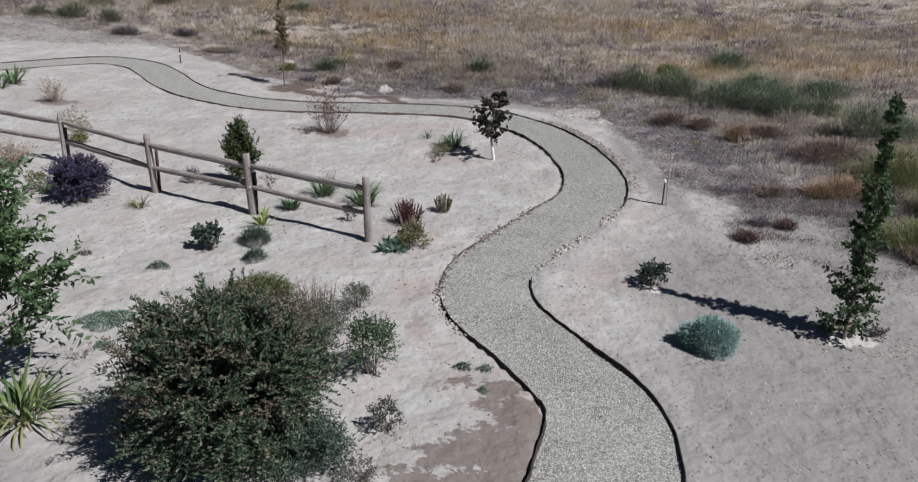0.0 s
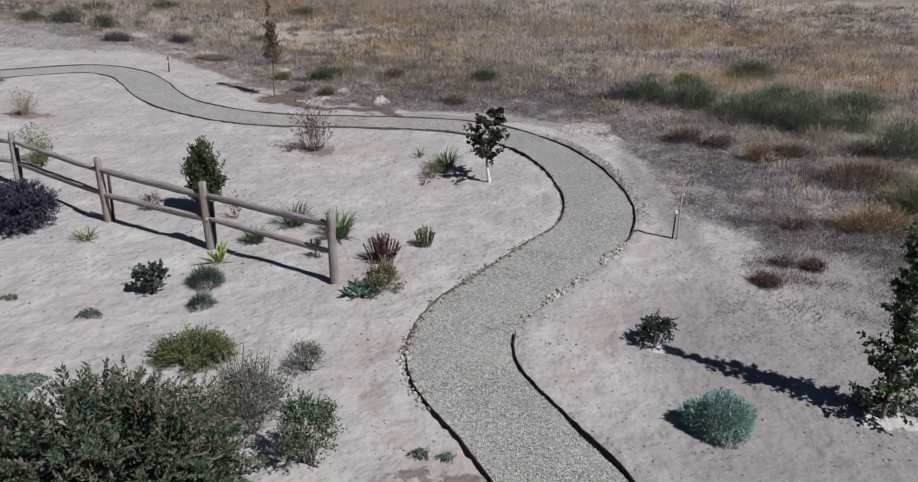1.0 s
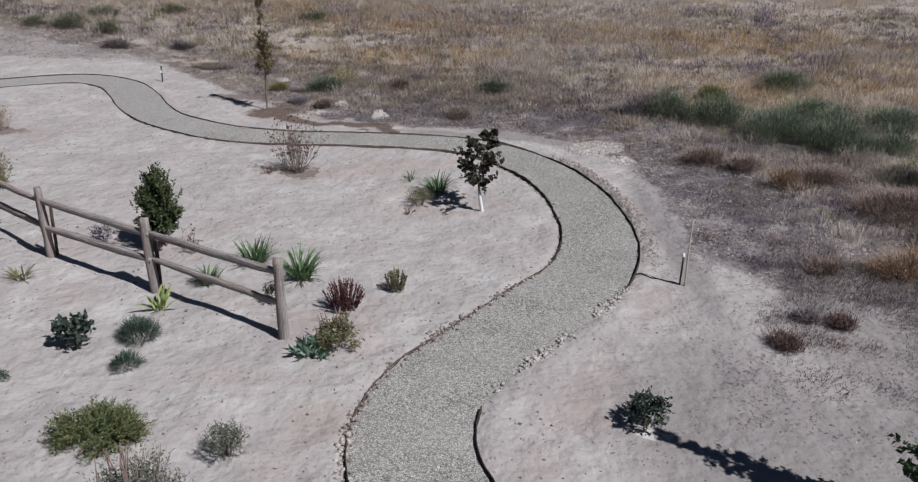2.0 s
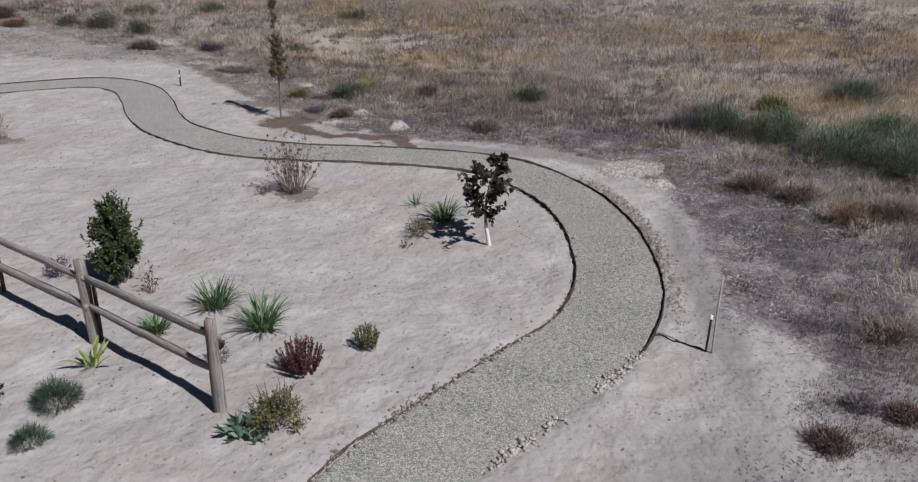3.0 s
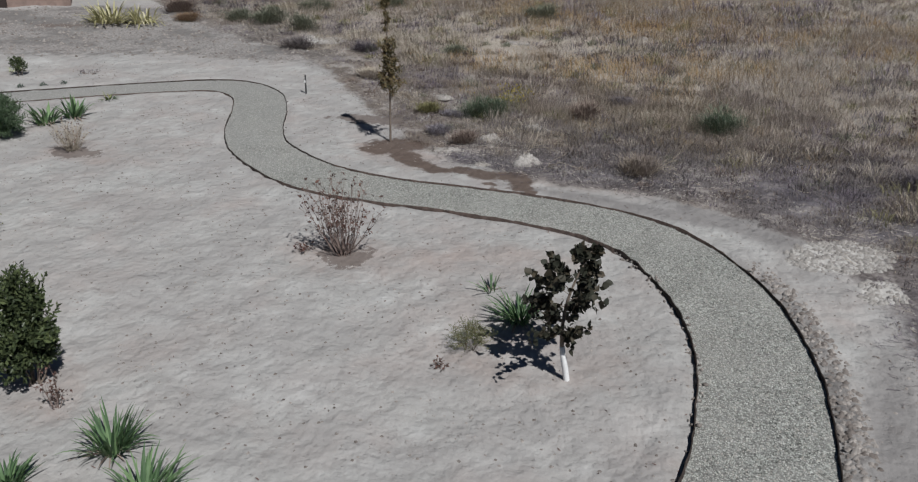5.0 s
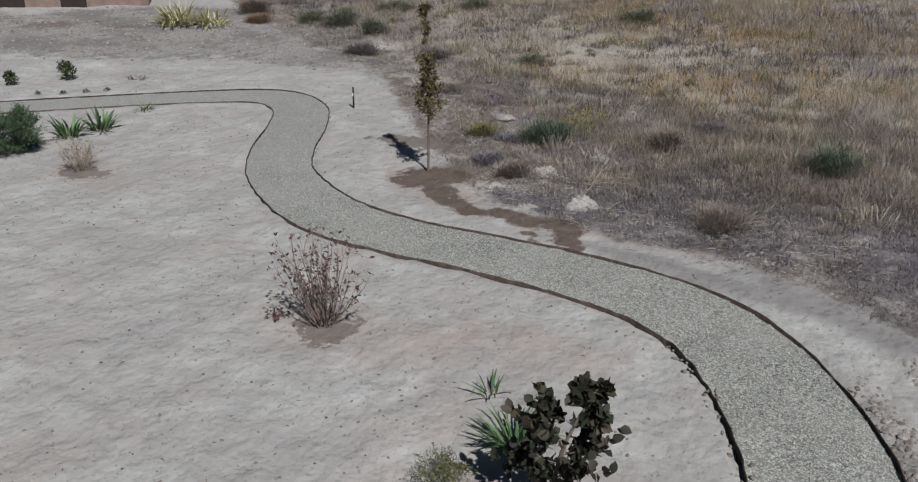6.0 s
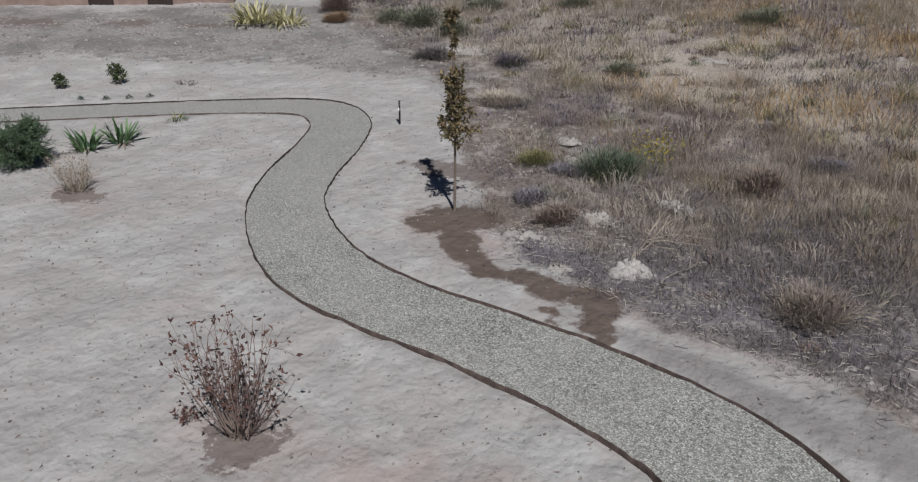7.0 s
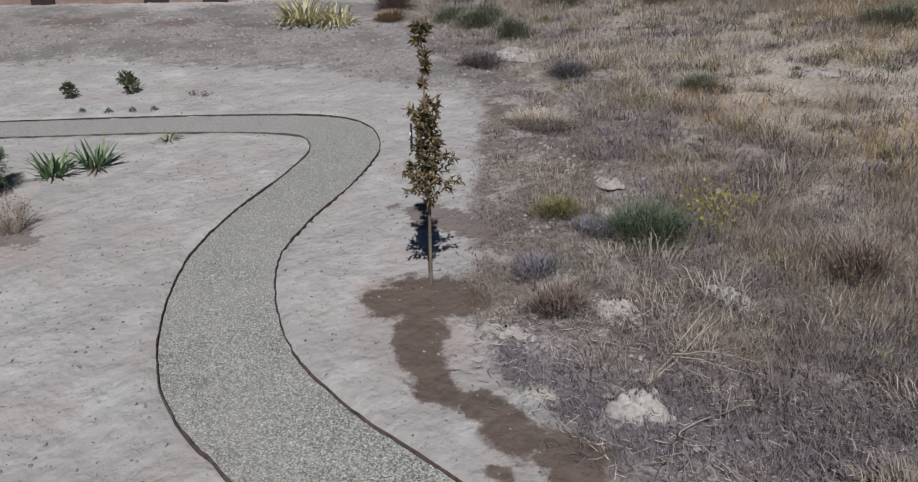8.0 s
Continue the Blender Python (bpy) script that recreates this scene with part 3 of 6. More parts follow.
def add_blades(soup, base, way_, length, width, droop, rng):
    """Grass-like blades of two segments that bend over under their weight."""
    n = len(base)
    way_ = unit(way_)
    flat = way_ * [1, 1, 0] + rng.normal(size=(n, 3)) * [0.15, 0.15, 0]
    side = unit(np.cross(flat, [0, 0, 1.0]) + 1e-6)
    ln = np.asarray(length).reshape(-1, 1) * rng.uniform(0.7, 1.15, (n, 1))
    wd = width / 2 * rng.uniform(0.7, 1.2, (n, 1))
    dr = np.asarray(droop).reshape(-1, 1) * rng.uniform(0.5, 1.4, (n, 1))
    m1 = base + way_ * ln * 0.55 + flat * ln * dr * 0.12
    tip = m1 + unit(way_ + flat * dr - np.array([0, 0, 1.0]) * dr * 0.8) * ln * 0.45
    v = np.stack([base - side * wd * 0.7, base + side * wd * 0.7, m1 + side * wd, m1 - side * wd, tip], 1).reshape(-1, 3)
    k = np.arange(n)[:, None] * 5
    soup.add(v, quads=k + [0, 1, 2, 3], tris=k + [3, 2, 4])


def add_tube(soup, pts, radii, sides=5):
    """A tapering tube along a line of points."""
    pts, radii = np.asarray(pts, float), np.asarray(radii, float)
    t = unit(np.gradient(pts, axis=0))
    ref = np.array([0.31, 0.83, 0.12])
    s = unit(np.cross(t, ref))
    u = np.cross(t, s)
    ang = np.arange(sides) * 2 * np.pi / sides
    ring = pts[:, None] + radii[:, None, None] * (np.cos(ang)[:, None] * s[:, None] + np.sin(ang)[:, None] * u[:, None])
    n = len(pts)
    i, j = np.meshgrid(np.arange(n - 1), np.arange(sides), indexing="ij")
    a, b = i * sides + j, i * sides + (j + 1) % sides
    soup.add(np.vstack([ring.reshape(-1, 3), pts[-1:]]), quads=np.stack([a, b, b + sides, a + sides], -1).reshape(-1, 4),
             tris=[[(n - 1) * sides + k, (n - 1) * sides + (k + 1) % sides, n * sides] for k in range(sides)])


def bent_line(start, end, bend, rng, n=5):
    u = np.linspace(0, 1, n)[:, None]
    off = rng.normal(size=3) * bend
    return np.asarray(start) * (1 - u) + np.asarray(end) * u + off * (4 * u * (1 - u)) + rng.normal(size=(n, 3)) * bend * 0.15


def rock_mesh(name, rng, mat, r=(1, 1, 1), rings=4, segs=7, jag=0.22):
    """A lumpy stone with a flat-ish foot, its base at z = 0."""
    lat = np.linspace(-0.35, np.pi / 2, rings + 1)[:-1]
    ang = np.arange(segs) * 2 * np.pi / segs
    v = np.array([(math.cos(a) * math.cos(t), math.cos(a) * math.sin(t), math.sin(a)) for a in lat for t in ang] + [(0, 0, 1)])
    v *= 1 + rng.uniform(-jag, jag, (len(v), 1))
    v = (v + [0, 0, 0.3]) * r
    s = Soup()
    q = [[i * segs + j, i * segs + (j + 1) % segs, (i + 1) * segs + (j + 1) % segs, (i + 1) * segs + j] for i in range(rings - 1) for j in range(segs)]
    s.add(v, quads=q, tris=[[(rings - 1) * segs + j, (rings - 1) * segs + (j + 1) % segs, rings * segs] for j in range(segs)])
    return s.mesh(name, mat, True)


# ---------------------------------------------------------------- ground
def graded(lo, hi, step, far, grow):
    """Coordinates with an even step between lo and hi that widen towards +-far."""
    out, d, up, down = list(np.arange(lo, hi + 1e-6, step)), step, [], []
    x = hi
    while x < far:
        d *= grow
        x += d
        up.append(x)
    d, x = step, lo
    while x > -far:
        d *= grow
        x -= d
        down.append(x)
    return np.array(down[::-1] + out + up)


GRID = []


def ground_at(x, y):
    """Height of the ground with its lumps and hollows."""
    gx, gy, z = GRID
    x, y = np.asarray(x, float), np.asarray(y, float)
    i, j = np.clip(np.searchsorted(gx, x) - 1, 0, len(gx) - 2), np.clip(np.searchsorted(gy, y) - 1, 0, len(gy) - 2)
    u, v = (x - gx[i]) / (gx[i + 1] - gx[i]), (y - gy[j]) / (gy[j + 1] - gy[j])
    return (z[i, j] * (1 - u) + z[i + 1, j] * u) * (1 - v) + (z[i, j + 1] * (1 - u) + z[i + 1, j + 1] * u) * v


def build_ground():
    gx, gy = graded(-22, 8, 0.165, 2600, 1.09), graded(5, 33, 0.165, 2600, 1.09)
    x, y = np.meshgrid(gx, gy, indexing="ij")
    z = land(x, y)
    f, d = into_field(x, y), from_path(x, y)
    near = (np.abs(x + 6) < 40) & (np.abs(y - 22) < 40)
    rel = np.zeros_like(x)
    for i, j in zip(*np.nonzero(near)):
        p = Vector((x[i, j], y[i, j], 0.0))
        rel[i, j] = 0.040 * noise.noise(p * 0.9) + 0.026 * noise.noise(p * 2.3) + 0.012 * noise.noise(p * 4.2) + (0.05 * noise.noise(p * 0.9) + 0.035 * noise.noise(p * 2.7)) * min(1.0, max(0.0, f[i, j] / 2))
    tn = turned_soil(x, y)
    lump = np.zeros_like(x)
    for i, j in zip(*np.nonzero((tn > 0.2) & near)):
        lump[i, j] = 0.10 * abs(noise.noise(Vector((x[i, j], y[i, j], 4.0)) * 2.6)) + 0.02 * noise.noise(Vector((x[i, j], y[i, j], 9.0)) * 6)
    calm = np.clip(d / 0.25, 0, 1)
    z = z + rel * calm + lump * np.clip(tn, 0, 1) * calm
    z = z - 0.07 * np.clip((0.025 - d) / 0.07, 0, 1)            # the bed of the path is dug out
    z = z + 0.022 * np.exp(-((d - 0.20) / 0.12) ** 2) * (d > 0)   # soil banked against the edging
    GRID.extend([gx, gy, z])
    nx, ny = x.shape
    i, j = np.meshgrid(np.arange(nx - 1), np.arange(ny - 1), indexing="ij")
    a = i * ny + j
    s = Soup().add(np.stack([x, y, z], -1), quads=np.stack([a, a + ny, a + ny + 1, a + 1], -1).reshape(-1, 4))
    me = s.mesh("ground", SOIL, True)
    for name, val in (("field", np.clip(f, -6, 6)), ("damp", blobs(x, y, DAMP)), ("stain", blobs(x, y, STAIN)), ("pale", blobs(x, y, PALE)), ("turned", tn), ("worn", blobs(x, y, WORN)), ("rosy", blobs(x, y, ROSY)), ("violet", blobs(x, y, VIOLET))):
        me.attributes.new(name, "FLOAT", "POINT").data.foreach_set("value", val.ravel().astype(np.float32))
    tagged(new("ground", me), "pale dry sandy soil giving way to a brown weedy field", "ground", kind="structure")


build_ground()


# ---------------------------------------------------------------- gravel path and its edging
def build_path():
    s = Soup()
    cols = np.linspace(-1, 1, 15)
    rows = []
    for k in range(len(way)):
        half = way[k, 2]
        c = way[k, :2] + np.outer(cols * half, left[k])
        z = land(c[:, 0], c[:, 1]) - 0.012 + 0.010 * np.cos(cols * 1.5)
        z += np.array([0.010 * noise.noise(Vector((px, py, 2.0)) * 1.7) + 0.006 * noise.noise(Vector((px, py, 5.0)) * 7) for px, py in c])
        rows.append(np.column_stack([c, z]))
    n, w = len(rows), len(cols)
    i, j = np.meshgrid(np.arange(n - 1), np.arange(w - 1), indexing="ij")
    a = i * w + j
    s.add(np.vstack(rows), quads=np.stack([a, a + 1, a + w + 1, a + w], -1).reshape(-1, 4))
    me = s.mesh("gravel_path", GRAVEL, True)
    # real sand beyond x = -13; from x = -6 paler colour stands for haze and glare
    dusty = np.repeat(np.maximum(np.clip((-13.0 - way[:, 0]) / 2.5, 0, 1), 0.5 * np.clip((-6.0 - way[:, 0]) / 4.0, 0, 1)), w)
    me.attributes.new("dusty", "FLOAT", "POINT").data.foreach_set("value", dusty.astype(np.float32))
    tagged(new("gravel_path", me), "winding garden path of crushed grey-green gravel", "path", kind="structure")


def build_gravel():
    """Loose stones on top of the bed."""
    rng = np.random.default_rng(3)
    n = 90000
    k = np.minimum((rng.beta(1.0, 1.15, n) * (len(way) - 2)).astype(int), len(way) - 2)
    k = k[rng.random(n) < np.clip((way[k, 0] + 14.0) / 6.0, 0.06, 1)]
    n = len(k)
    u = rng.uniform(-0.99, 0.99, n)
    c = way[k, :2] + tang[k] * rng.uniform(0, 0.12, (n, 1)) + left[k] * (u * way[k, 2])[:, None]
    z = land(c[:, 0], c[:, 1]) - 0.010 + 0.010 * np.cos(u * 1.5)
    r = rng.uniform(0.006, 0.014, (n, 1)) * np.where(rng.random((n, 1)) < 0.06, 1.5, 1)
    shape = np.array([(1, 0, 0.1), (-0.2, 0.95, -0.1), (-0.9, -0.1, 0.15), (0.1, -1, 0), (0.1, 0.05, 0.8)])
    v = shape[None] * r[:, :, None] * rng.uniform(0.6, 1.35, (n, 5, 3))
    t = rng.uniform(0, 6.28, n)
    cs, sn = np.cos(t)[:, None], np.sin(t)[:, None]
    v = np.stack([v[..., 0] * cs - v[..., 1] * sn, v[..., 0] * sn + v[..., 1] * cs, v[..., 2]], -1) + np.column_stack([c, z])[:, None]
    q = np.arange(n)[:, None] * 5
    s = Soup().add(v.reshape(-1, 3), tris=np.vstack([q + f for f in ([0, 1, 4], [1, 2, 4], [2, 3, 4], [3, 0, 4])]))
    tagged(new("gravel", s.mesh("gravel", PEBBLE)), "loose crushed grey and greenish gravel stones", "gravel", kind="stuff")


def build_edging(side, a, b, tall, label, mat=EDGING):
    """A thin upright strip along one side of the path between two distances along it; the top wanders a little."""
    rng = np.random.default_rng(int(a * 10) + side + 5)
    pick = [k for k in range(len(way)) if a <= ALONG[k] <= b]
    s, rows = Soup(), []
    for k in pick:
        sway = 0.014 * noise.noise(Vector((ALONG[k] * 6.0, side * 4.0, 5.0))) + 0.020 * noise.noise(Vector((ALONG[k] * 1.9, side * 7.0, 0)) * 1.3) + 0.03 * noise.noise(Vector((ALONG[k] * 0.45, side * 3.0, 2)))
        c = way[k, :2] + left[k] * side * (way[k, 2] + 0.012 + sway)
        z = float(land(*c))
        high = tall[0] + (tall[1] - tall[0]) * (ALONG[k] - a) / max(b - a, 0.1)
        top = z + high * (0.8 + 0.3 * noise.noise(Vector((ALONG[k] * 9.0, side * 2.0, 6.0))) + 0.8 * noise.noise(Vector((ALONG[k] * 0.8, side * 5.0, 8.0))) + 0.35 * noise.noise(Vector((ALONG[k] * 4.0, side * 5.0, 1.0)))) + 0.006
        lean = 0.012 * noise.noise(Vector((ALONG[k] * 0.7, side, 3.0)))
        th = 0.008
        o = left[k] * side
        rows += [(*(c - o * th), z - 0.06), (*(c - o * (th - lean)), top - 0.004), (*(c + o * lean), top + 0.003), (*(c + o * (th + lean)), top - 0.004), (*(c + o * th), z - 0.06)]
    n = len(pick)
    q = [[i * 5 + j, (i + 1) * 5 + j, (i + 1) * 5 + j + 1, i * 5 + j + 1] for i in range(n - 1) for j in range(4)]
    s.add(rows, quads=q, tris=[[0, 1, 2], [0, 2, 3], [0, 3, 4]])
    tagged(new("path_edging", s.mesh("path_edging", mat)), label, "edging", "path edging", "structure")


def along_at(x, y):
    return ALONG[np.argmin(np.hypot(way[:, 0] - x, way[:, 1] - y))]


def build_stone_border(side, a, b, n, seed, label, mat, small, large):
    """Small stones and clods heaped where the edging lies buried."""
    rng = np.random.default_rng(seed)
    mid = 0.5 * (a + b)
    k0 = int(np.argmin(np.abs(ALONG - mid)))
    hx, hy = way[k0, :2] + left[k0] * side * way[k0, 2]
    root = thing("stone_border", hx, hy, label, "stone border", "stone borders along the path")
    z0 = float(ground_at(hx, hy))
    kinds = [rock_mesh("stone", rng, mat, (1, rng.uniform(0.6, 1), rng.uniform(0.45, 0.8)), 3, 6, 0.4) for _ in range(6)]
    for i in range(n):
        d = rng.uniform(a, b)
        while noise.noise(Vector((d * 1.6, seed, 0.5))) + 0.38 < 0.5 * rng.random():      # they lie in clusters
            d = rng.uniform(a, b)
        k = int(np.argmin(np.abs(ALONG - d)))
        c = way[k, :2] + left[k] * side * (way[k, 2] + rng.normal(0.03, 0.055)) + tang[k] * rng.uniform(-0.06, 0.06)
        r = rng.uniform(small, large)
        ob = part("stone", kinds[i % 6], root)
        ob.matrix_basis = pose(c[0] - hx, c[1] - hy, float(land(*c)) - z0 - 0.004, 0, 0, rng.uniform(0, 360)) @ Matrix.Diagonal((r, r, r, 1))


build_path()
build_gravel()
L_GAP, R_GAP = (along_at(-0.33, 11.35), along_at(1.75, 17.2)), (along_at(-0.33, 12.2), along_at(1.75, 16.6))
END = ALONG[-1]
build_edging(1, 0, L_GAP[0] + 0.3, (0.066, 0.05), "thin dark brown edging strip beside the gravel path")
build_edging(1, L_GAP[1], along_at(-0.9, 23.9), (0.06, 0.065), "thin dark edging strip round the gravel path's bend")
build_edging(1, along_at(-0.9, 23.9) - 0.05, along_at(-8.0, 23.65), (0.06, 0.032), "thin brown edging strip beside the gravel path", EDGE_BROWN)
build_edging(1, along_at(-8.0, 23.65) - 0.05, along_at(-13.5, 25.2), (0.034, 0.022), "thin dark edging strip beside the gravel path")
build_edging(1, along_at(-13.5, 25.2) - 0.05, END, (0.024, 0.010), "thin brown edging strip at the path's far bend", EDGE_BROWN)
build_edging(1, L_GAP[0] + 0.25, L_GAP[1] + 0.05, (0.022, 0.018), "half-buried brown edging strip beside the gravel path", EDGE_BROWN)
build_edging(-1, 0, R_GAP[0] + 0.3, (0.05, 0.045), "thin dark brown edging strip beside the gravel path")
build_edging(-1, R_GAP[1], along_at(0.2, 23.2), (0.045, 0.036), "thin dark edging strip round the outside of the bend")
build_edging(-1, along_at(0.2, 23.2) - 0.05, along_at(-8.0, 23.65), (0.034, 0.020), "thin brown edging strip along the path's outer side", EDGE_BROWN)
build_edging(-1, along_at(-8.0, 23.65) - 0.05, END, (0.022, 0.009), "thin dark edging strip along the path's outer side")


# ---------------------------------------------------------------- fence
def timber(name, length, rx, ry, rng, wane=0.12, taper=0.85, bow=0.009, mat=CEDAR):
    """A split piece of timber along x, with an uneven wedge-like section, tapered ends and worn edges."""
    n, sides = 13, 6
    ang = np.arange(sides) * 2 * np.pi / sides + 0.3
    rad = 1 + rng.uniform(-wane, wane, sides)
    rows = []
    for u in np.linspace(0, 1, n):
        k = (1 - (1 - taper) * (2 * u - 1) ** 4) * (1 + rng.uniform(-0.04, 0.04))
        oy, oz = rng.normal(0, bow, 2)
        rad = rad * (1 + rng.uniform(-0.035, 0.035, sides))
        rows.append(np.stack([np.full(sides, u * length) + rng.normal(0, 0.008, sides) * (u in (0, 1)), np.cos(ang) * rx * rad * k + oy, np.sin(ang) * ry * rad * k + oz], 1))
    s = Soup()
    q = [[i * sides + j, (i + 1) * sides + j, (i + 1) * sides + (j + 1) % sides, i * sides + (j + 1) % sides] for i in range(n - 1) for j in range(sides)]
    ends = [(0, 0, 0), (length + 0.004, 0, 0)]
    k0, k1 = n * sides, n * sides + 1
    t = [[k0, j, (j + 1) % sides] for j in range(sides)] + [[k1, (n - 1) * sides + (j + 1) % sides, (n - 1) * sides + j] for j in range(sides)]
    s.add(np.vstack(rows + [np.array(ends)]), quads=q, tris=t)
    return s.mesh(name, mat)


def along_x(a, b):
    """The pose of a piece whose own x runs from a to b."""
    d = Vector(b) - Vector(a)
    return Matrix.Translation(a) @ d.to_track_quat("X", "Z").to_matrix().to_4x4()


def build_fence():
    rng = np.random.default_rng(11)
    posts = [(-2.63, 13.60), (-5.12, 14.60), (-7.45, 15.42), (-10.10, 16.72), (-12.70, 17.36), (-15.2, 18.0)]
    x0, y0 = posts[0]
    root = thing("fence", x0, y0, "two-rail split cedar fence, grey and weathered", "fence")
    z0 = float(ground_at(x0, y0))
    spot = [Vector((x - x0, y - y0, float(land(x, y)) - z0)) for x, y in posts]
    tall = [1.22, 1.22, 1.22, 1.16, 1.16, 1.16]
    lean = [(-0.02, 0.0), (-0.05, -0.02), (-0.07, 0.0), (-0.03, 0.05), (0.0, 0.0), (0.0, 0.0)]
    for p, h, (lx, ly) in zip(spot, tall, lean):
        ob = part("post", timber("post", h + 0.25, 0.066, 0.080, rng, 0.30, 0.90, 0.002), root, "split cedar post with a cracked top" if p is spot[0] else "")
        ob.matrix_basis = along_x(p - Vector((lx * 0.2, ly * 0.2, 0.25)), p + Vector((lx, ly, h)))
    # second, shorter supports behind three posts; the post's shade is in their colour
    for p, h in zip(spot[1:4], (0.86, 0.92, 0.84)):
        ob = part("board", timber("board", h + 0.2, 0.030, 0.070, rng, 0.18, 0.9, 0.002, SHADED_BOARD), root, "brown split board behind the post, coloured dark for the post's shade")
        ob.matrix_basis = along_x(p + Vector((0.03, 0.10, -0.2)), p + Vector((0.075, 0.05, h)))
    run = (spot[-1] - spot[0]).normalized()
    out = Vector((-run.y, run.x, 0))
    for i in range(len(spot) - 1):
        for lvl, hgt in enumerate((0.98, 0.55)):
            a = spot[i] + Vector((lean[i][0] * 0.8, lean[i][1] * 0.8, hgt + rng.uniform(-0.02, 0.02)))
            b = spot[i + 1] + Vector((lean[i + 1][0] * 0.8, lean[i + 1][1] * 0.8, hgt + rng.uniform(-0.03, 0.02)))
            d = (b - a).normalized()
            side = out * (0.022 if i % 2 else -0.022)
            ob = part("rail", timber("rail", (b - a).length + 0.14, 0.042, 0.062, rng, 0.36, 0.6, 0.0025), root)
            ob.matrix_basis = along_x(a - d * 0.07 + side, b + d * 0.07 + side)


# ---------------------------------------------------------------- plants
def shoot_crown(soup, rng, shoots, per, centre, size, leaf, width, upright=0.35, length=0.3, inner=0.25, lumps=5, lump=0.18, loose=0.65, tufts=0, planar=0.0, arch=0.06, taper=0.0):
    """Leafy shoots that fill a crown: they start inside an uneven dome and point outwards and up."""
    size = np.asarray(size, float)
    d = unit(rng.normal(size=(shoots, 3)) * [1, 1, 0.9] + [0, 0, 0.25])
    if tufts:                   # the shoots gather in tufts with gaps between them
        own = unit(rng.normal(size=(tufts, 3)) * [1, 1, 0.9] + [0, 0, 0.25])
        pick = rng.integers(0, tufts, shoots)
        d = unit(own[pick] + rng.normal(size=(shoots, 3)) * 0.58 / math.sqrt(tufts))
    d[:, 2] = np.maximum(d[:, 2], -0.75)
    lob = unit(rng.normal(size=(lumps, 3)))
    swell = 1 - lump + 2 * lump * np.max(np.clip(d @ lob.T, 0, 1) ** 3, axis=1)
    r = (inner + (1 - inner) * rng.random(shoots) ** 0.55) * swell
    if tufts:
        r = r * rng.uniform(0.86, 1.10, tufts)[pick]
    start = np.asarray(centre) + d * size * r[:, None] * (1 - length * 0.6)
    head = unit(d * (1 - upright) + np.array([0, 0, 1.0]) * upright + rng.normal(size=(shoots, 3)) * 0.28)
    span = length * float(size.mean()) * rng.uniform(0.6, 1.3, shoots)
    u = (np.arange(per) + 0.5)[None, :] / per + rng.uniform(-0.04, 0.04, (shoots, per))
    pos = start[:, None] + head[:, None] * (span[:, None] * u)[..., None] + np.array([0, 0, -arch]) * (u**2)[..., None] * span[:, None, None]
    out = head[:, None] * 0.6 + rng.normal(size=(shoots, per, 3)) * loose
    if planar:                  # leaves in two rows along the shoot
        rows = unit(np.cross(head, rng.normal(size=(shoots, 3)) * 0.5 + [0, 0, 1.0]))
        out = out + rows[:, None] * (np.where(np.arange(per) % 2, planar, -planar))[None, :, None]
    if taper:                   # the crown narrows towards its top
        top = float(centre[2] + size[2])
        pos[..., :2] *= 1.0 - taper * np.clip(pos[..., 2:] / top, 0, 1.1) ** 1.6
    pos, out = pos.reshape(-1, 3), out.reshape(-1, 3)
    ok = pos[:, 2] > 0.01
    add_leaves(soup, pos[ok], out[ok], leaf, width, rng)
    return start, head, span


def stems(name, parent, rng, n, spread, tall, thick, mat, foot=0.06):
    s = Soup()
    for _ in range(n):
        a = rng.uniform(0, 6.28)
        r = spread * rng.uniform(0.3, 1)
        b = np.array([math.cos(a) * foot, math.sin(a) * foot, -0.04]) * rng.uniform(0.2, 1)
        b[2] = -0.05
        e = np.array([math.cos(a) * r, math.sin(a) * r, tall * rng.uniform(0.6, 1)])
        add_tube(s, bent_line(b, e, 0.05 * tall, rng), np.linspace(thick, thick * 0.3, 5), 4)
    return part(name, s.mesh(name, mat), parent)


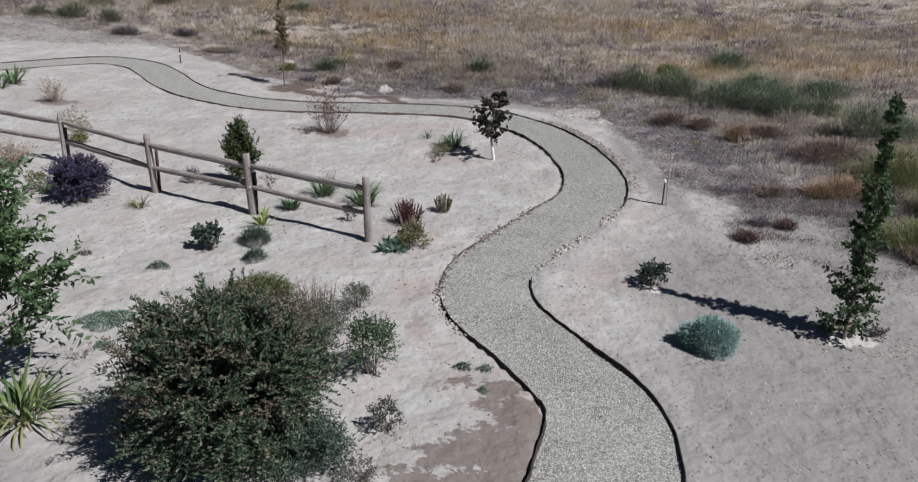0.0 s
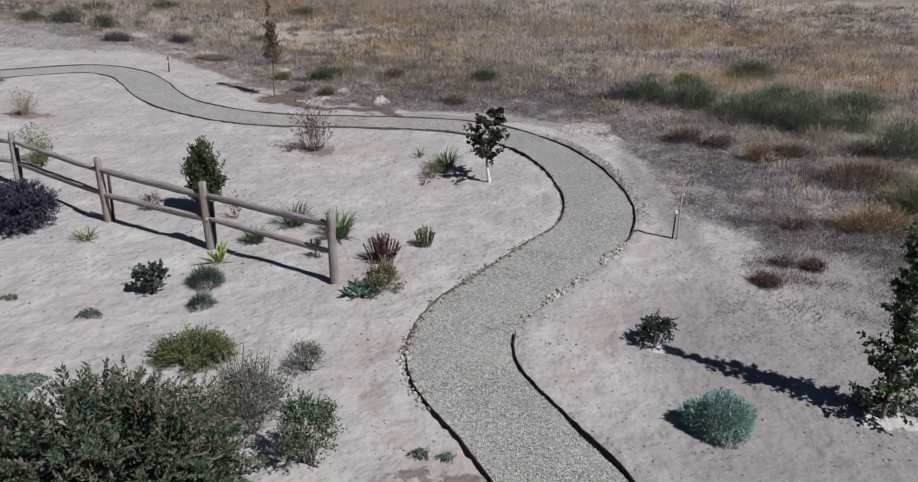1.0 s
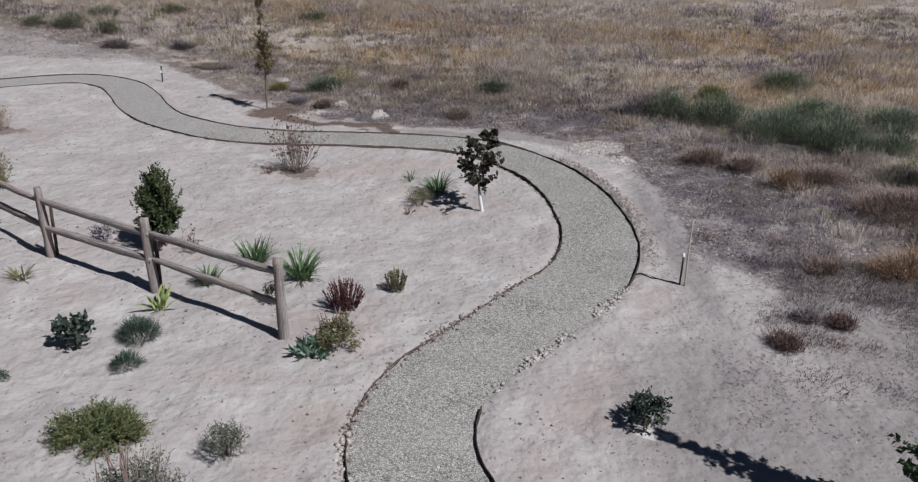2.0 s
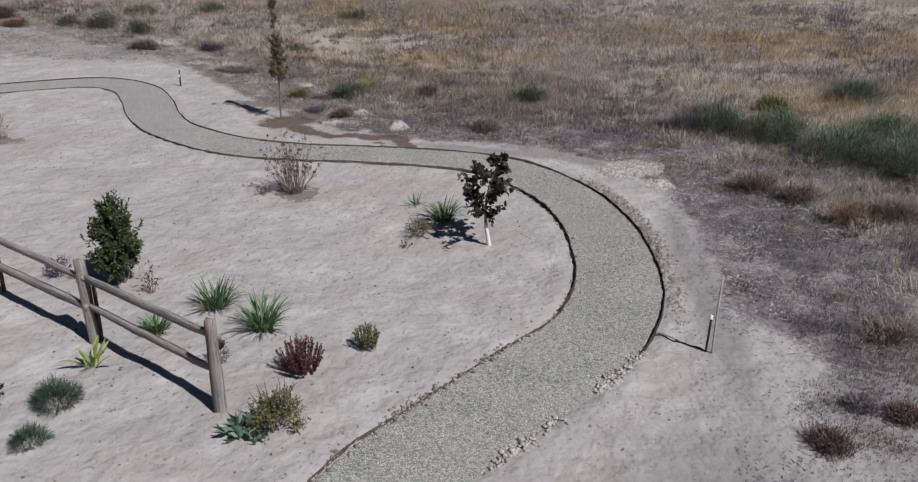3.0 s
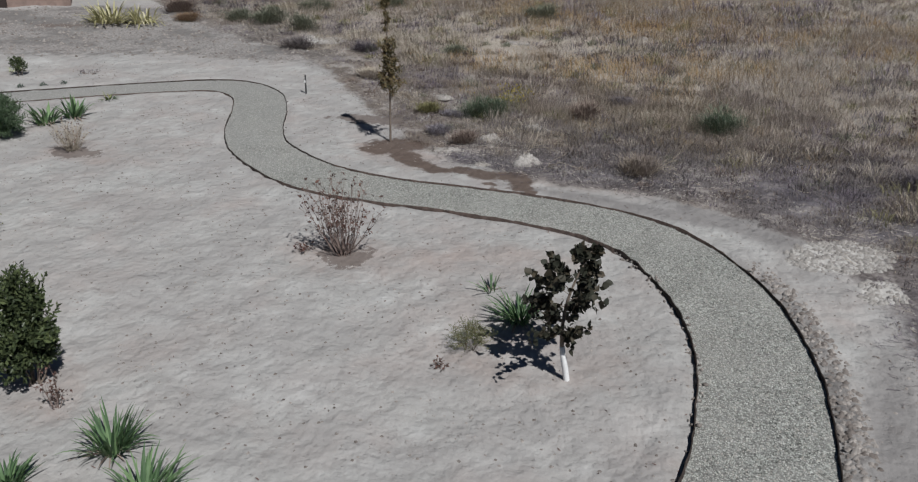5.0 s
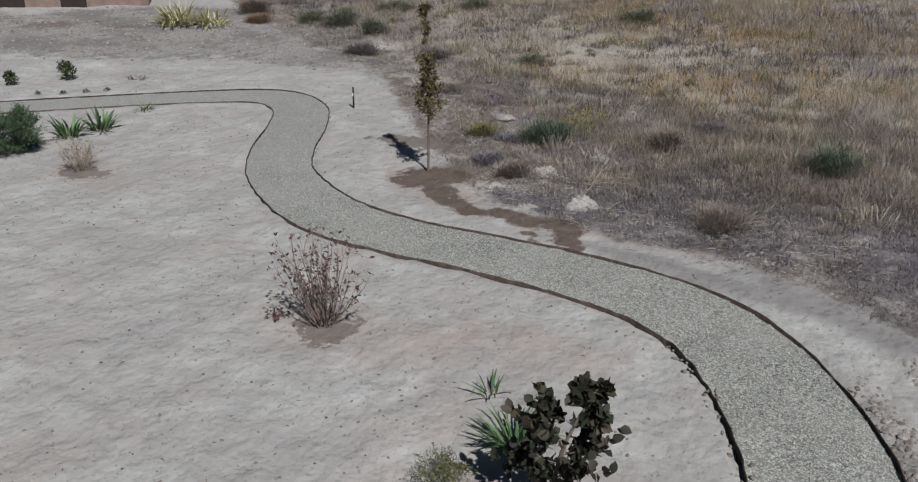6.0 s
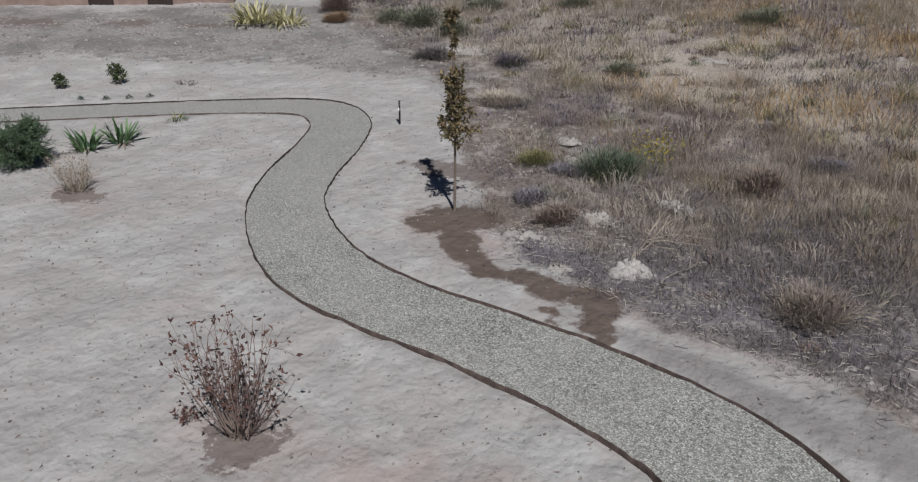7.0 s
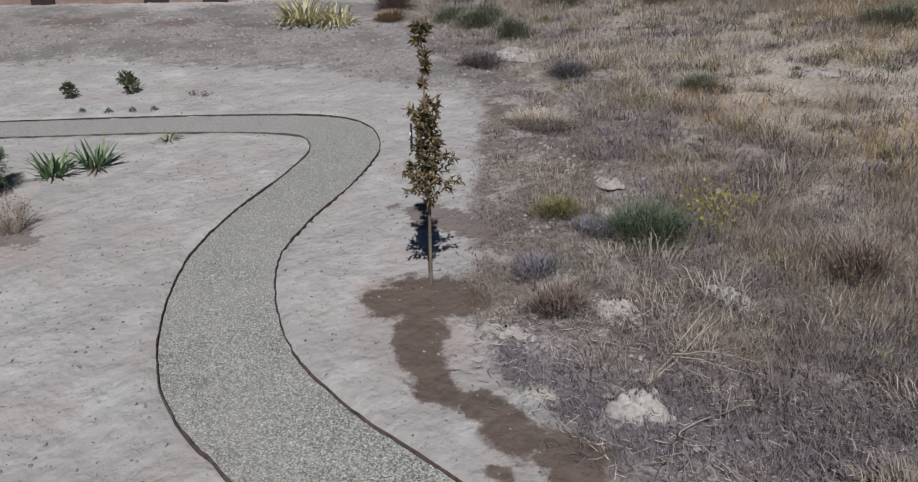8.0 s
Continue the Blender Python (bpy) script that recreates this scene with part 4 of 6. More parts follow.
def shrub(name, x, y, wide, tall, mat, label, category="shrub", shoots=150, per=9, leaf=0.045, width=0.022, upright=0.35, seed=1, length=0.32, group="", deep=None, lump=0.18, low=0.48, lumps=6, loose=0.65, girth=0.52, tufts=0, planar=0.0, arch=0.06, taper=0.0, sprigs=0):
    rng = np.random.default_rng(seed)
    root = thing(name, x, y, label, category, group)
    stems("stems", root, rng, 7, wide * 0.28, tall * 0.6, 0.008 + 0.006 * tall, BARK)
    s = Soup()
    shoot_crown(s, rng, shoots, per, (0, 0, tall * low), (wide / 2, (deep or wide) / 2, tall * girth), leaf, width, upright, length, lump=lump, lumps=lumps, loose=loose, tufts=tufts, planar=planar, arch=arch, taper=taper)
    if tufts:                   # shaded foliage inside, behind the gaps between the tufts
        shoot_crown(s, rng, shoots // 3, per, (0, 0, tall * low * 0.95), (wide * 0.36, (deep or wide) * 0.36, tall * girth * 0.74), leaf, width, upright, length, loose=0.6, taper=taper)
    for i in range(sprigs):     # young shoots that stand out of the crown
        a, e = i * 2.4 + rng.normal(0, 0.3), rng.uniform(0.0, 1.5)
        out = np.array([math.cos(a) * math.cos(e), math.sin(a) * math.cos(e), math.sin(e)])
        slim = 1 - taper * max(out[2], 0)
        foot = np.array([0, 0, tall * low]) + out * [wide * 0.43 * slim, (deep or wide) * 0.43 * slim, tall * girth * 0.88]
        tip = foot + unit(out * [0.5, 0.5, 0.2] + [0, 0, 0.8]) * rng.uniform(0.12, 0.26)
        u = np.linspace(0, 1, 16)[:, None]
        add_leaves(s, foot + (tip - foot) * u, unit(tip - foot)[None] * 0.9 + rng.normal(size=(16, 3)) * 0.6, leaf * 0.8, width * 0.85, rng)
    part("foliage", s.mesh("foliage", mat), root)
    return root


def candle_shrub(name, x, y, wide, tall, mat, label, n, seed):
    """A bush of stiff spikes that rise from one foot, each set closely with small leaves."""
    rng = np.random.default_rng(seed)
    root = thing(name, x, y, label, "shrub")
    stems("stems", root, rng, 9, wide * 0.25, tall * 0.6, 0.006, TWIG)
    s = Soup()
    for _ in range(n):
        a, q = rng.uniform(0, 6.28), math.sqrt(rng.random())
        foot = np.array([math.cos(a), math.sin(a), 0]) * q * wide * 0.30 + [0, 0, 0.02]
        tip = np.array([math.cos(a), math.sin(a), 0]) * q * wide * 0.52 + [*rng.normal(0, 0.02, 2), tall * (1.05 - 0.45 * q * q) * rng.uniform(0.8, 1.08)]
        u = np.linspace(0.05, 1, 64)[:, None]
        way_ = unit(tip - foot)[None] * 0.9 + rng.normal(size=(64, 3)) * 0.5
        add_leaves(s, foot + (tip - foot) * u, way_, 0.032, 0.017, rng)
    part("foliage", s.mesh("foliage", mat), root)
    return root


def mound(name, x, y, wide, tall, mat, label, n=1600, blade=0.11, width=0.006, seed=1, deep=None, category="shrub", group="", rise=0.35):
    """A close mound of needles."""
    rng = np.random.default_rng(seed)
    root = thing(name, x, y, label, category, group)
    stems("stems", root, rng, 6, wide * 0.25, tall * 0.5, 0.007, BARK)
    d = unit(rng.normal(size=(n, 3)))
    d[:, 2] = np.abs(d[:, 2])
    lob = unit(rng.normal(size=(9, 3)))
    lob[:, 2] = np.abs(lob[:, 2])
    swell = 0.72 + 0.34 * np.max(np.clip(d @ lob.T, 0, 1) ** 6, axis=1)
    r = (0.35 + 0.65 * rng.random(n) ** 0.5) * swell
    pos = d * [wide / 2, (deep or wide) / 2, tall * 0.9] * r[:, None]
    s = Soup()
    add_blades(s, pos, d * 0.8 + rng.normal(size=(n, 3)) * 0.35 + [0, 0, rise], blade, width, 0.3, rng)
    part("foliage", s.mesh("foliage", mat), root)
    return root


def sward(name, x, y, wide, tall, mat, label, blades=26, width=0.03, droop=0.5, seed=1, category="iris", group="", fan=0.35, withered=False):
    """A clump of sword-shaped leaves; each leaf is a piece of its own."""
    rng = np.random.default_rng(seed)
    root = thing(name, x, y, label, category, group)
    kinds = []
    for i in range(6):
        s = Soup()
        ln, n = 1.0, 6
        dr = droop * rng.uniform(0.3, 1.4)
        u = np.linspace(0, 1, n)
        spine = np.stack([0.10 * u + dr * u**2.2 * 0.55, np.zeros(n), u * ln - dr * 0.45 * u**2.6], 1)
        half = (width / tall) * 0.5 * np.array([0.75, 1, 1, 0.9, 0.6, 0.02])
        a, b = spine + np.stack([0 * u, half, 0 * u], 1), spine - np.stack([0 * u, half, 0 * u], 1)
        m = spine + [0, 0, 0] - np.stack([half * 0.35, 0 * u, 0 * u], 1)
        s.add(np.vstack([a, m, b]), quads=[[i_, i_ + 1, n + i_ + 1, n + i_] for i_ in range(n - 1)] + [[n + i_, n + i_ + 1, 2 * n + i_ + 1, 2 * n + i_] for i_ in range(n - 1)])
        kinds.append(s.mesh("leaf", mat, True))
        if i == 0 and withered:
            dry = s.mesh("leaf", L_RUST, True)
    for i in range(blades):
        t = rng.uniform(0, 360)
        r = wide * 0.16 * math.sqrt(rng.random())
        k = tall * rng.uniform(0.6, 1.05)
        ob = part("leaf", kinds[i % 6], root)
        if withered and i % 7 == 0:
            ob.data, k = dry, k * 0.8
            ob.matrix_basis = pose(0, 0, 0.0, 0, 0, t) @ pose(0, 0, 0, 0, rng.uniform(62, 82), 0) @ Matrix.Diagonal((k, k, k, 1))
            continue
        ob.matrix_basis = pose(r * math.cos(radians(t)), r * math.sin(radians(t)), -0.02, 0, 0, t + rng.uniform(-50, 50)) @ pose(0, 0, 0, rng.uniform(-8, 8), rng.uniform(2, 58 * fan), 0) @ Matrix.Diagonal((k, k, k, 1))
    return root


def twiggy(name, x, y, wide, tall, label, mat_leaf=None, n=38, leaf=0.035, leaves=5, seed=1, twig=TWIG, category="shrub", thick=0.006, group="", forks=3):
    """A half-bare shrub: many thin stems that fork, with a few withered leaves."""
    rng = np.random.default_rng(seed)
    root = thing(name, x, y, label, category, group)
    lf = Soup()
    for _ in range(n):
        s = Soup()
        a = rng.uniform(0, 6.28)
        r = wide / 2 * rng.random() ** 0.7
        b = np.array([math.cos(a) * 0.10 * wide * rng.random(), math.sin(a) * 0.10 * wide * rng.random(), -0.03])
        e = np.array([math.cos(a) * r, math.sin(a) * r, tall * rng.uniform(0.45, 1.0) * (1 - 0.25 * r / wide)])
        line = bent_line(b, e, 0.045 * tall, rng, 6)
        add_tube(s, line, np.linspace(thick, thick * 0.35, 6), 3)
        pts = [(line[k], unit(e - b)) for k in (3, 4, 5)]
        for _ in range(forks):
            k = rng.integers(2, 5)
            d = unit(unit(e - b) + rng.normal(size=3) * 0.6)
            tip = line[k] + d * tall * rng.uniform(0.10, 0.30)
            add_tube(s, bent_line(line[k], tip, 0.01, rng, 3), np.linspace(thick * 0.5, thick * 0.2, 3), 3)
            pts += [(tip, d), (0.5 * (tip + line[k]), d)]
        part("stem", s.mesh("stem", twig), root)
        if mat_leaf is not None:
            pick = rng.integers(0, len(pts), leaves)
            add_leaves(lf, np.array([pts[i][0] for i in pick]) + rng.normal(size=(leaves, 3)) * 0.01, np.array([pts[i][1] for i in pick]) + rng.normal(size=(leaves, 3)) * 0.9, leaf, leaf * 0.55, rng, curl=0.4)
    if mat_leaf is not None:
        part("leaves", lf.mesh("leaves", mat_leaf), root)
    return root


def ground_cover(name, x, y, wide, deep, tall, mat, label, n=1500, turn=0.0, seed=1, leaf=0.03):
    rng = np.random.default_rng(seed)
    root = thing(name, x, y, label, "ground cover", turn=turn)
    a, r = rng.uniform(0, 6.28, n), rng.random(n) ** 0.5
    edge = 0.8 + 0.2 * np.sin(a * 3 + seed) + 0.12 * np.sin(a * 7 + 2 * seed)
    px, py = np.cos(a) * r * edge * wide / 2, np.sin(a) * r * edge * deep / 2
    wx, wy = x + px * math.cos(radians(turn)) - py * math.sin(radians(turn)), y + px * math.sin(radians(turn)) + py * math.cos(radians(turn))
    pz = ground_at(wx, wy) - float(ground_at(x, y)) + tall * (1 - r**2) * rng.uniform(0.2, 1, n) + 0.005
    s = Soup()
    add_leaves(s, np.stack([px, py, pz], 1), rng.normal(size=(n, 3)) * [0.7, 0.7, 0.3] + [0, 0, 0.6], leaf, leaf * 0.5, rng)
    part("foliage", s.mesh("foliage", mat), root)
    return root


def flower_stalks(parent, rng, n, spread, tall, mat):
    s = Soup()
    for _ in range(n):
        a, r = rng.uniform(0, 6.28), spread * math.sqrt(rng.random())
        b = np.array([math.cos(a) * r * 0.6, math.sin(a) * r * 0.6, tall * 0.35])
        e = np.array([math.cos(a) * r, math.sin(a) * r, tall * rng.uniform(0.85, 1.1)])
        line = bent_line(b, e, 0.02, rng, 4)
        add_tube(s, line, [0.003, 0.003, 0.008, 0.005], 4)
    part("flower_stalks", s.mesh("flower_stalks", mat), parent)


def tree(name, x, y, tall, bare, mat_leaf, mat_bark, label, bend, thick, profile, limbs, leaf, width, per, seed, category="tree", lower=None, shoot=0.28, sub=3, keep=lambda v: 1.0, loose=0.7, rise=(0.35, 1.0), planar=0.0, oval=False):
    """A young tree: a tapered trunk, limbs at all heights above the bare part, shoots on them and leaves on the shoots.
    profile(u): how far the limbs reach at u (0 at the lowest limb, 1 at the tip)."""
    rng = np.random.default_rng(seed)
    root = thing(name, x, y, label, category)
    u = np.linspace(0, 1, 12)
    line = np.stack([bend[0](u), bend[1](u), u * tall], 1)
    line[0, 2] = -0.1
    rad = thick * (1 - 0.86 * u) + 0.002
    if lower is None:
        s = Soup()
        add_tube(s, line, rad, 8)
        part("trunk", s.mesh("trunk", mat_bark, True), root)
    else:
        k = int(np.argmin(np.abs(line[:, 2] - bare)))
        s = Soup()
        add_tube(s, line[: k + 1], rad[: k + 1] * 1.15, 9)
        part("painted_trunk", s.mesh("painted_trunk", lower, True), root, "trunk painted white against the sun")
        s = Soup()
        add_tube(s, line[k:], rad[k:], 7)
        part("trunk", s.mesh("trunk", mat_bark, True), root)
    lf = Soup()
    for i in range(limbs):
        br = Soup()
        v = (i + rng.random()) / limbs
        if rng.random() > keep(v):
            continue
        z = bare + (tall - bare) * v * 0.98
        p = np.array([np.interp(z / tall, u, line[:, 0]), np.interp(z / tall, u, line[:, 1]), z])
        a = i * 2.4 + rng.uniform(-0.5, 0.5)
        reach = profile(v) * rng.uniform(0.55, 1.15)
        d = unit(np.array([math.cos(a), math.sin(a), rng.uniform(*rise)]))
        e = p + d * reach
        ln = bent_line(p, e, 0.05 * reach, rng, 4)
        add_tube(br, ln, np.linspace(max(0.003, thick * 0.28 * (1 - v * 0.7)), 0.0018, 4), 4)
        part("limb", br.mesh("limb", mat_bark), root)
        pos, way_ = [], []
        for _ in range(sub):
            q = ln[rng.integers(1, 4)]
            sd_ = unit(d + rng.normal(size=3) * 0.55)
            w = q + sd_ * shoot * rng.uniform(0.4, 1.0) * min(1.0, reach * 2.5)
            row = unit(np.cross(sd_, rng.normal(size=3) * 0.4 + [0, 0, 1.0])) * planar
            for j, t in enumerate(np.linspace(0.1, 1, per)):
                pos.append(q + (w - q) * t + rng.normal(size=3) * 0.01)
                way_.append(sd_ * 0.5 + row * (1 if j % 2 else -1) + rng.normal(size=3) * loose + [0, 0, -0.15])
        for t in np.linspace(0.25, 1, per):
            pos.append(p + (e - p) * t + rng.normal(size=3) * 0.012)
            way_.append(d * 0.5 + rng.normal(size=3) * 0.7 + [0, 0, -0.15])
        add_leaves(lf, np.array(pos), np.array(way_), leaf, width, rng, curl=0.3, oval=oval)
    part("crown", lf.mesh("crown", mat_leaf), root)
    return root


build_fence()

# the three young trees, the tree at the garden's edge
tree("young_tree", 4.87, 10.9, 3.55, 0.08, L_TREE, BARK, "young slender tree with deep green leaves in a pale watering basin", (lambda u: 0.26 * u + 0.04 * np.sin(u * 5), lambda u: 0.04 * np.sin(u * 4)), 0.028,
     lambda v: (0.36 if v < 0.27 else 0.14 if v < 0.32 else 0.23 if v < 0.66 else 0.05 if v < 0.73 else 0.09) * (0.85 + 0.15 * math.sin(v * 23)), 122, 0.066, 0.048, 8, 21, shoot=0.22, sub=5, keep=lambda v: 1.0 if v < 0.66 else 0.5 if v < 0.73 else 0.75, rise=(-0.1, 0.9))
tree("young_tree", -7.78, 26.25, 3.2, 1.02, L_PEAR, BARK, "young tree with brown-green drooping leaves in a damp basin", (lambda u: 0.03 * np.sin(u * 4), lambda u: -0.05 * u), 0.024,
     lambda v: (0.27 * (1 - v / 0.62) ** 0.4 * (0.8 + 0.3 * math.sin(v * 15)) + 0.06) if v < 0.62 else (0.05 if v < 0.88 else 0.10), 64, 0.088, 0.034, 7, 22, shoot=0.22, sub=5, keep=lambda v: 1.0 if v < 0.56 else 0.8 if v > 0.90 else 0.24)
tree("young_tree", -0.50, 19.68, 1.64, 0.46, L_MULB, BARK, "small tree with dark scorched leaves and a white-painted trunk", (lambda u: -0.13 * np.sin(u * 2.6) + 0.24 * u**2, lambda u: -0.11 * np.sin(u * 2.6) + 0.20 * u**2), 0.034,
     lambda v: 0.42 * (1 - v) ** 0.6 + 0.12, 17, 0.088, 0.078, 8, 23, lower=LIME, shoot=0.30, sub=6, oval=True)
tree("young_tree", -6.40, 8.30, 2.5, 0.35, L_ASH, BARK, "leafy young tree with long pointed green leaves", (lambda u: 0.1 * u, lambda u: 0.05 * u), 0.04,
     lambda v: 0.95 * (1 - v) ** 0.5 + 0.1, 48, 0.105, 0.050, 17, 24, shoot=0.65, sub=7, loose=0.25, planar=0.75)

# large shrubs by the start of the path
big = shrub("large_shrub", -3.04, 7.42, 2.12, 1.82, L_BIG, "large rounded shrub with small bronzed green leaves", shoots=2500, per=26, leaf=0.062, width=0.026, seed=31, length=0.36, upright=0.26, lump=0.24, lumps=30, deep=2.2, low=0.42, girth=0.58, loose=0.20, tufts=150, planar=0.62, arch=0.30)
tips = Soup()
shoot_crown(tips, np.random.default_rng(131), 300, 18, (0, 0.05, 1.05), (1.12, 1.0, 0.80), 0.05, 0.02, 0.4, 0.26, inner=0.85, lump=0.22, lumps=9, loose=0.25, tufts=60, planar=0.7, arch=0.25)
part("young_growth", tips.mesh("young_growth", L_TIP), big, "bronze-brown young shoots")
sh = shrub("grey_green_shrub", -2.60, 9.60, 1.05, 0.80, L_SILVER, "loose grey-green shrub with thin upright seed stalks", shoots=560, per=11, leaf=0.045, width=0.012, upright=0.62, seed=32, length=0.5)
flower_stalks(sh, np.random.default_rng(5), 18, 0.30, 0.98, TWIG)
shrub("small_leaved_shrub", -1.78, 9.15, 0.74, 0.88, L_FEATHER, "upright shrub with small olive green leaves", shoots=300, per=12, leaf=0.04, width=0.02, upright=0.5, seed=33, length=0.5)
shrub("spreading_shrub", -3.85, 10.95, 1.35, 0.30, L_SPREAD, "low spreading yellow-green shrub with browned tips", shoots=420, per=22, leaf=0.050, width=0.012, upright=0.22, seed=34, length=0.62, deep=0.9, tufts=26, planar=0.5, loose=0.25, arch=0.2)
shrub("grey_green_shrub", -2.02, 7.12, 0.95, 0.60, L_TEAL, "low grey-green shrub at the foot of the large one", shoots=330, per=11, leaf=0.05, width=0.014, upright=0.5, seed=38, length=0.5, tufts=40)
shrub("lavender_shrub", -2.33, 10.95, 0.55, 0.40, L_SILVER, "small grey-green lavender bush on bare soil", shoots=221, per=9, leaf=0.04, width=0.009, upright=0.6, seed=35, length=0.5)
shrub("small_shrub", -1.42, 7.98, 0.42, 0.40, L_GREY, "small sparse dark green shrub", shoots=76, per=8, leaf=0.045, width=0.02, upright=0.5, seed=36, length=0.5)
shrub("small_shrub", -1.55, 6.95, 0.5, 0.30, L_GREY, "small dry grey shrub beside the large one", shoots=85, per=8, leaf=0.04, width=0.012, upright=0.4, seed=37, length=0.5)
ground_cover("thyme_mat", -0.62, 9.42, 0.30, 0.24, 0.07, L_TEAL, "small flat grey-green mat on damp soil", 260, seed=4)
ground_cover("thyme_mat", -0.32, 9.42, 0.25, 0.2, 0.07, L_MAT, "small flat green mat on damp soil", 220, seed=5)
ground_cover("thyme_mat", -0.33, 8.90, 0.18, 0.14, 0.08, L_MAT, "tiny green mat on damp soil", 120, seed=6)
twiggy("dead_stalk", -5.62, 9.0, 0.45, 0.22, "dry grey stalks lying beside a green mat", L_SCRUB, 9, 0.04, 4, 42, PALE_TWIG)
sward("daylily", -5.62, 7.66, 1.4, 0.80, L_LILY, "large clump of green and yellowing daylily leaves", 120, 0.038, 0.8, 41, "daylily", fan=0.95, withered=True)

# planting round the fence
shrub("purple_shrub", -8.72, 14.75, 1.24, 0.84, L_PURP, "rounded shrub covered in dark purple flower spikes", shoots=1400, per=11, leaf=0.05, width=0.022, upright=0.35, seed=51, length=0.26, lumps=12, tufts=110)
shrub("evergreen_shrub", -5.87, 16.28, 0.94, 1.34, L_EVER, "upright glossy evergreen shrub", shoots=520, per=11, leaf=0.078, width=0.036, upright=0.5, seed=52, length=0.30, low=0.49, girth=0.53, tufts=64, taper=0.42, lump=0.2, sprigs=34)
twiggy("dead_shrub", -5.25, 16.15, 0.28, 0.55, "small dead brown plant beside the evergreen", L_DRYRED, 8, 0.05, 8, 53)
for i, (x, y, w, h, b) in enumerate([(-4.03, 15.95, 0.85, 0.58, 40), (-3.07, 15.6, 0.85, 0.68, 44), (-4.48, 15.1, 0.6, 0.42, 24)]):
    sward("iris_clump", x, y, w, h, L_IRIS, "clump of green sword-shaped iris leaves", b + 90, 0.026, 0.50, 60 + i, group="irises in the garden", withered=True, fan=0.62)
sward("pale_iris", -4.76, 14.08, 0.55, 0.46, L_PALEIRIS, "pale yellow-green iris beside a fence post", 17, 0.062, 0.4, 63, fan=0.85)
sward("iris_clump", -1.60, 20.55, 0.85, 0.60, L_IRIS, "clump of green sword-shaped leaves under the small tree", 100, 0.028, 0.65, 64, group="irises in the garden", withered=True, fan=0.8)
sward("iris_clump", -2.36, 21.15, 0.5, 0.42, L_IRIS, "small clump of green sword-shaped leaves", 16, 0.028, 0.5, 65, group="irises in the garden", withered=True, fan=0.7)
shrub("grey_tuft", -1.86, 19.70, 0.66, 0.32, L_SAGE, "low dry grey-green tuft beside the iris", shoots=190, per=8, leaf=0.05, width=0.008, upright=0.5, seed=66, length=0.6)
twiggy("dead_stalk", -1.98, 19.08, 0.35, 0.14, "dry brown seed head on the soil", L_DRYRED, 6, 0.04, 8, 67)
shrub("dark_tuft", -3.20, 14.60, 0.30, 0.36, L_MULB, "small dark brown-green tuft by the fence", shoots=80, per=8, leaf=0.035, width=0.014, upright=0.5, seed=68, length=0.6)
candle_shrub("red_shrub", -2.07, 14.72, 0.66, 0.46, L_RED, "dark red barberry bush of upright shoots", 74, 69)
candle_shrub("small_shrub", -1.42, 15.48, 0.36, 0.40, L_SAGE, "small olive green shrub with russet tips", 30, 70)
sage = shrub("sage_shrub", -1.82, 13.46, 0.80, 0.44, L_SAGE, "loose olive sage with dry brown stems", tufts=26, shoots=190, per=9, leaf=0.05, width=0.02, upright=0.5, seed=71, length=0.5)
flower_stalks(sage, np.random.default_rng(6), 14, 0.36, 0.62, TWIG)
ground_cover("blue_mat", -2.14, 13.22, 0.46, 0.36, 0.20, L_MAT, "broad blue-green leaves at the foot of the sage", 46, seed=72, leaf=0.19)
shrub("rose_bush", -5.35, 12.80, 0.52, 0.50, L_ROSE, "small dark green rose bush on bare soil", shoots=62, per=8, leaf=0.08, width=0.06, upright=0.5, seed=73, length=0.5)
mound("grey_green_mound", -4.62, 13.22, 0.60, 0.32, L_TEAL, "low grey-green mounded plant", 1500, 0.12, 0.007, 74)
mound("grey_green_mound", -4.42, 12.50, 0.42, 0.18, L_TEAL, "small flat grey-green mounded plant", 800, 0.10, 0.007, 75)
ground_cover("thyme_mat", -5.78, 10.0, 1.0, 0.62, 0.12, L_MAT, "flat bright green mat of ground cover", 2200, 25, 76)
ground_cover("thyme_mat", -5.46, 9.27, 0.36, 0.24, 0.08, L_MAT, "small flat green mat of ground cover", 420, 0, 77)
ground_cover("thyme_mat", -5.85, 11.9, 0.45, 0.30, 0.12, L_TEAL, "small grey-green mat of ground cover", 500, 0, 78)
ground_cover("thyme_mat", -7.25, 12.15, 0.36, 0.2, 0.06, L_GREY, "thin greyish mat of ground cover", 240, 0, 79)
sward("yellow_tuft", -7.40, 14.55, 0.6, 0.40, L_YG, "small olive-green tuft by the fence", 34, 0.024, 0.7, 80, "tuft", fan=0.9)
shrub("grey_tuft", -7.0, 16.2, 0.5, 0.30, L_PURP, "small dark grey-purple bush behind the fence", shoots=102, per=8, leaf=0.04, width=0.012, upright=0.4, seed=81, length=0.5)
shrub("yellow_shrub", -9.75, 15.0, 0.5, 0.38, L_YG, "small olive-green shrub by the fence", shoots=102, per=8, leaf=0.04, width=0.02, seed=82, length=0.5)
twiggy("tan_shrub", -11.2, 16.35, 1.3, 0.62, "dry tan spreading shrub", L_STRAW, 130, 0.05, 7, 83, PALE_TWIG)
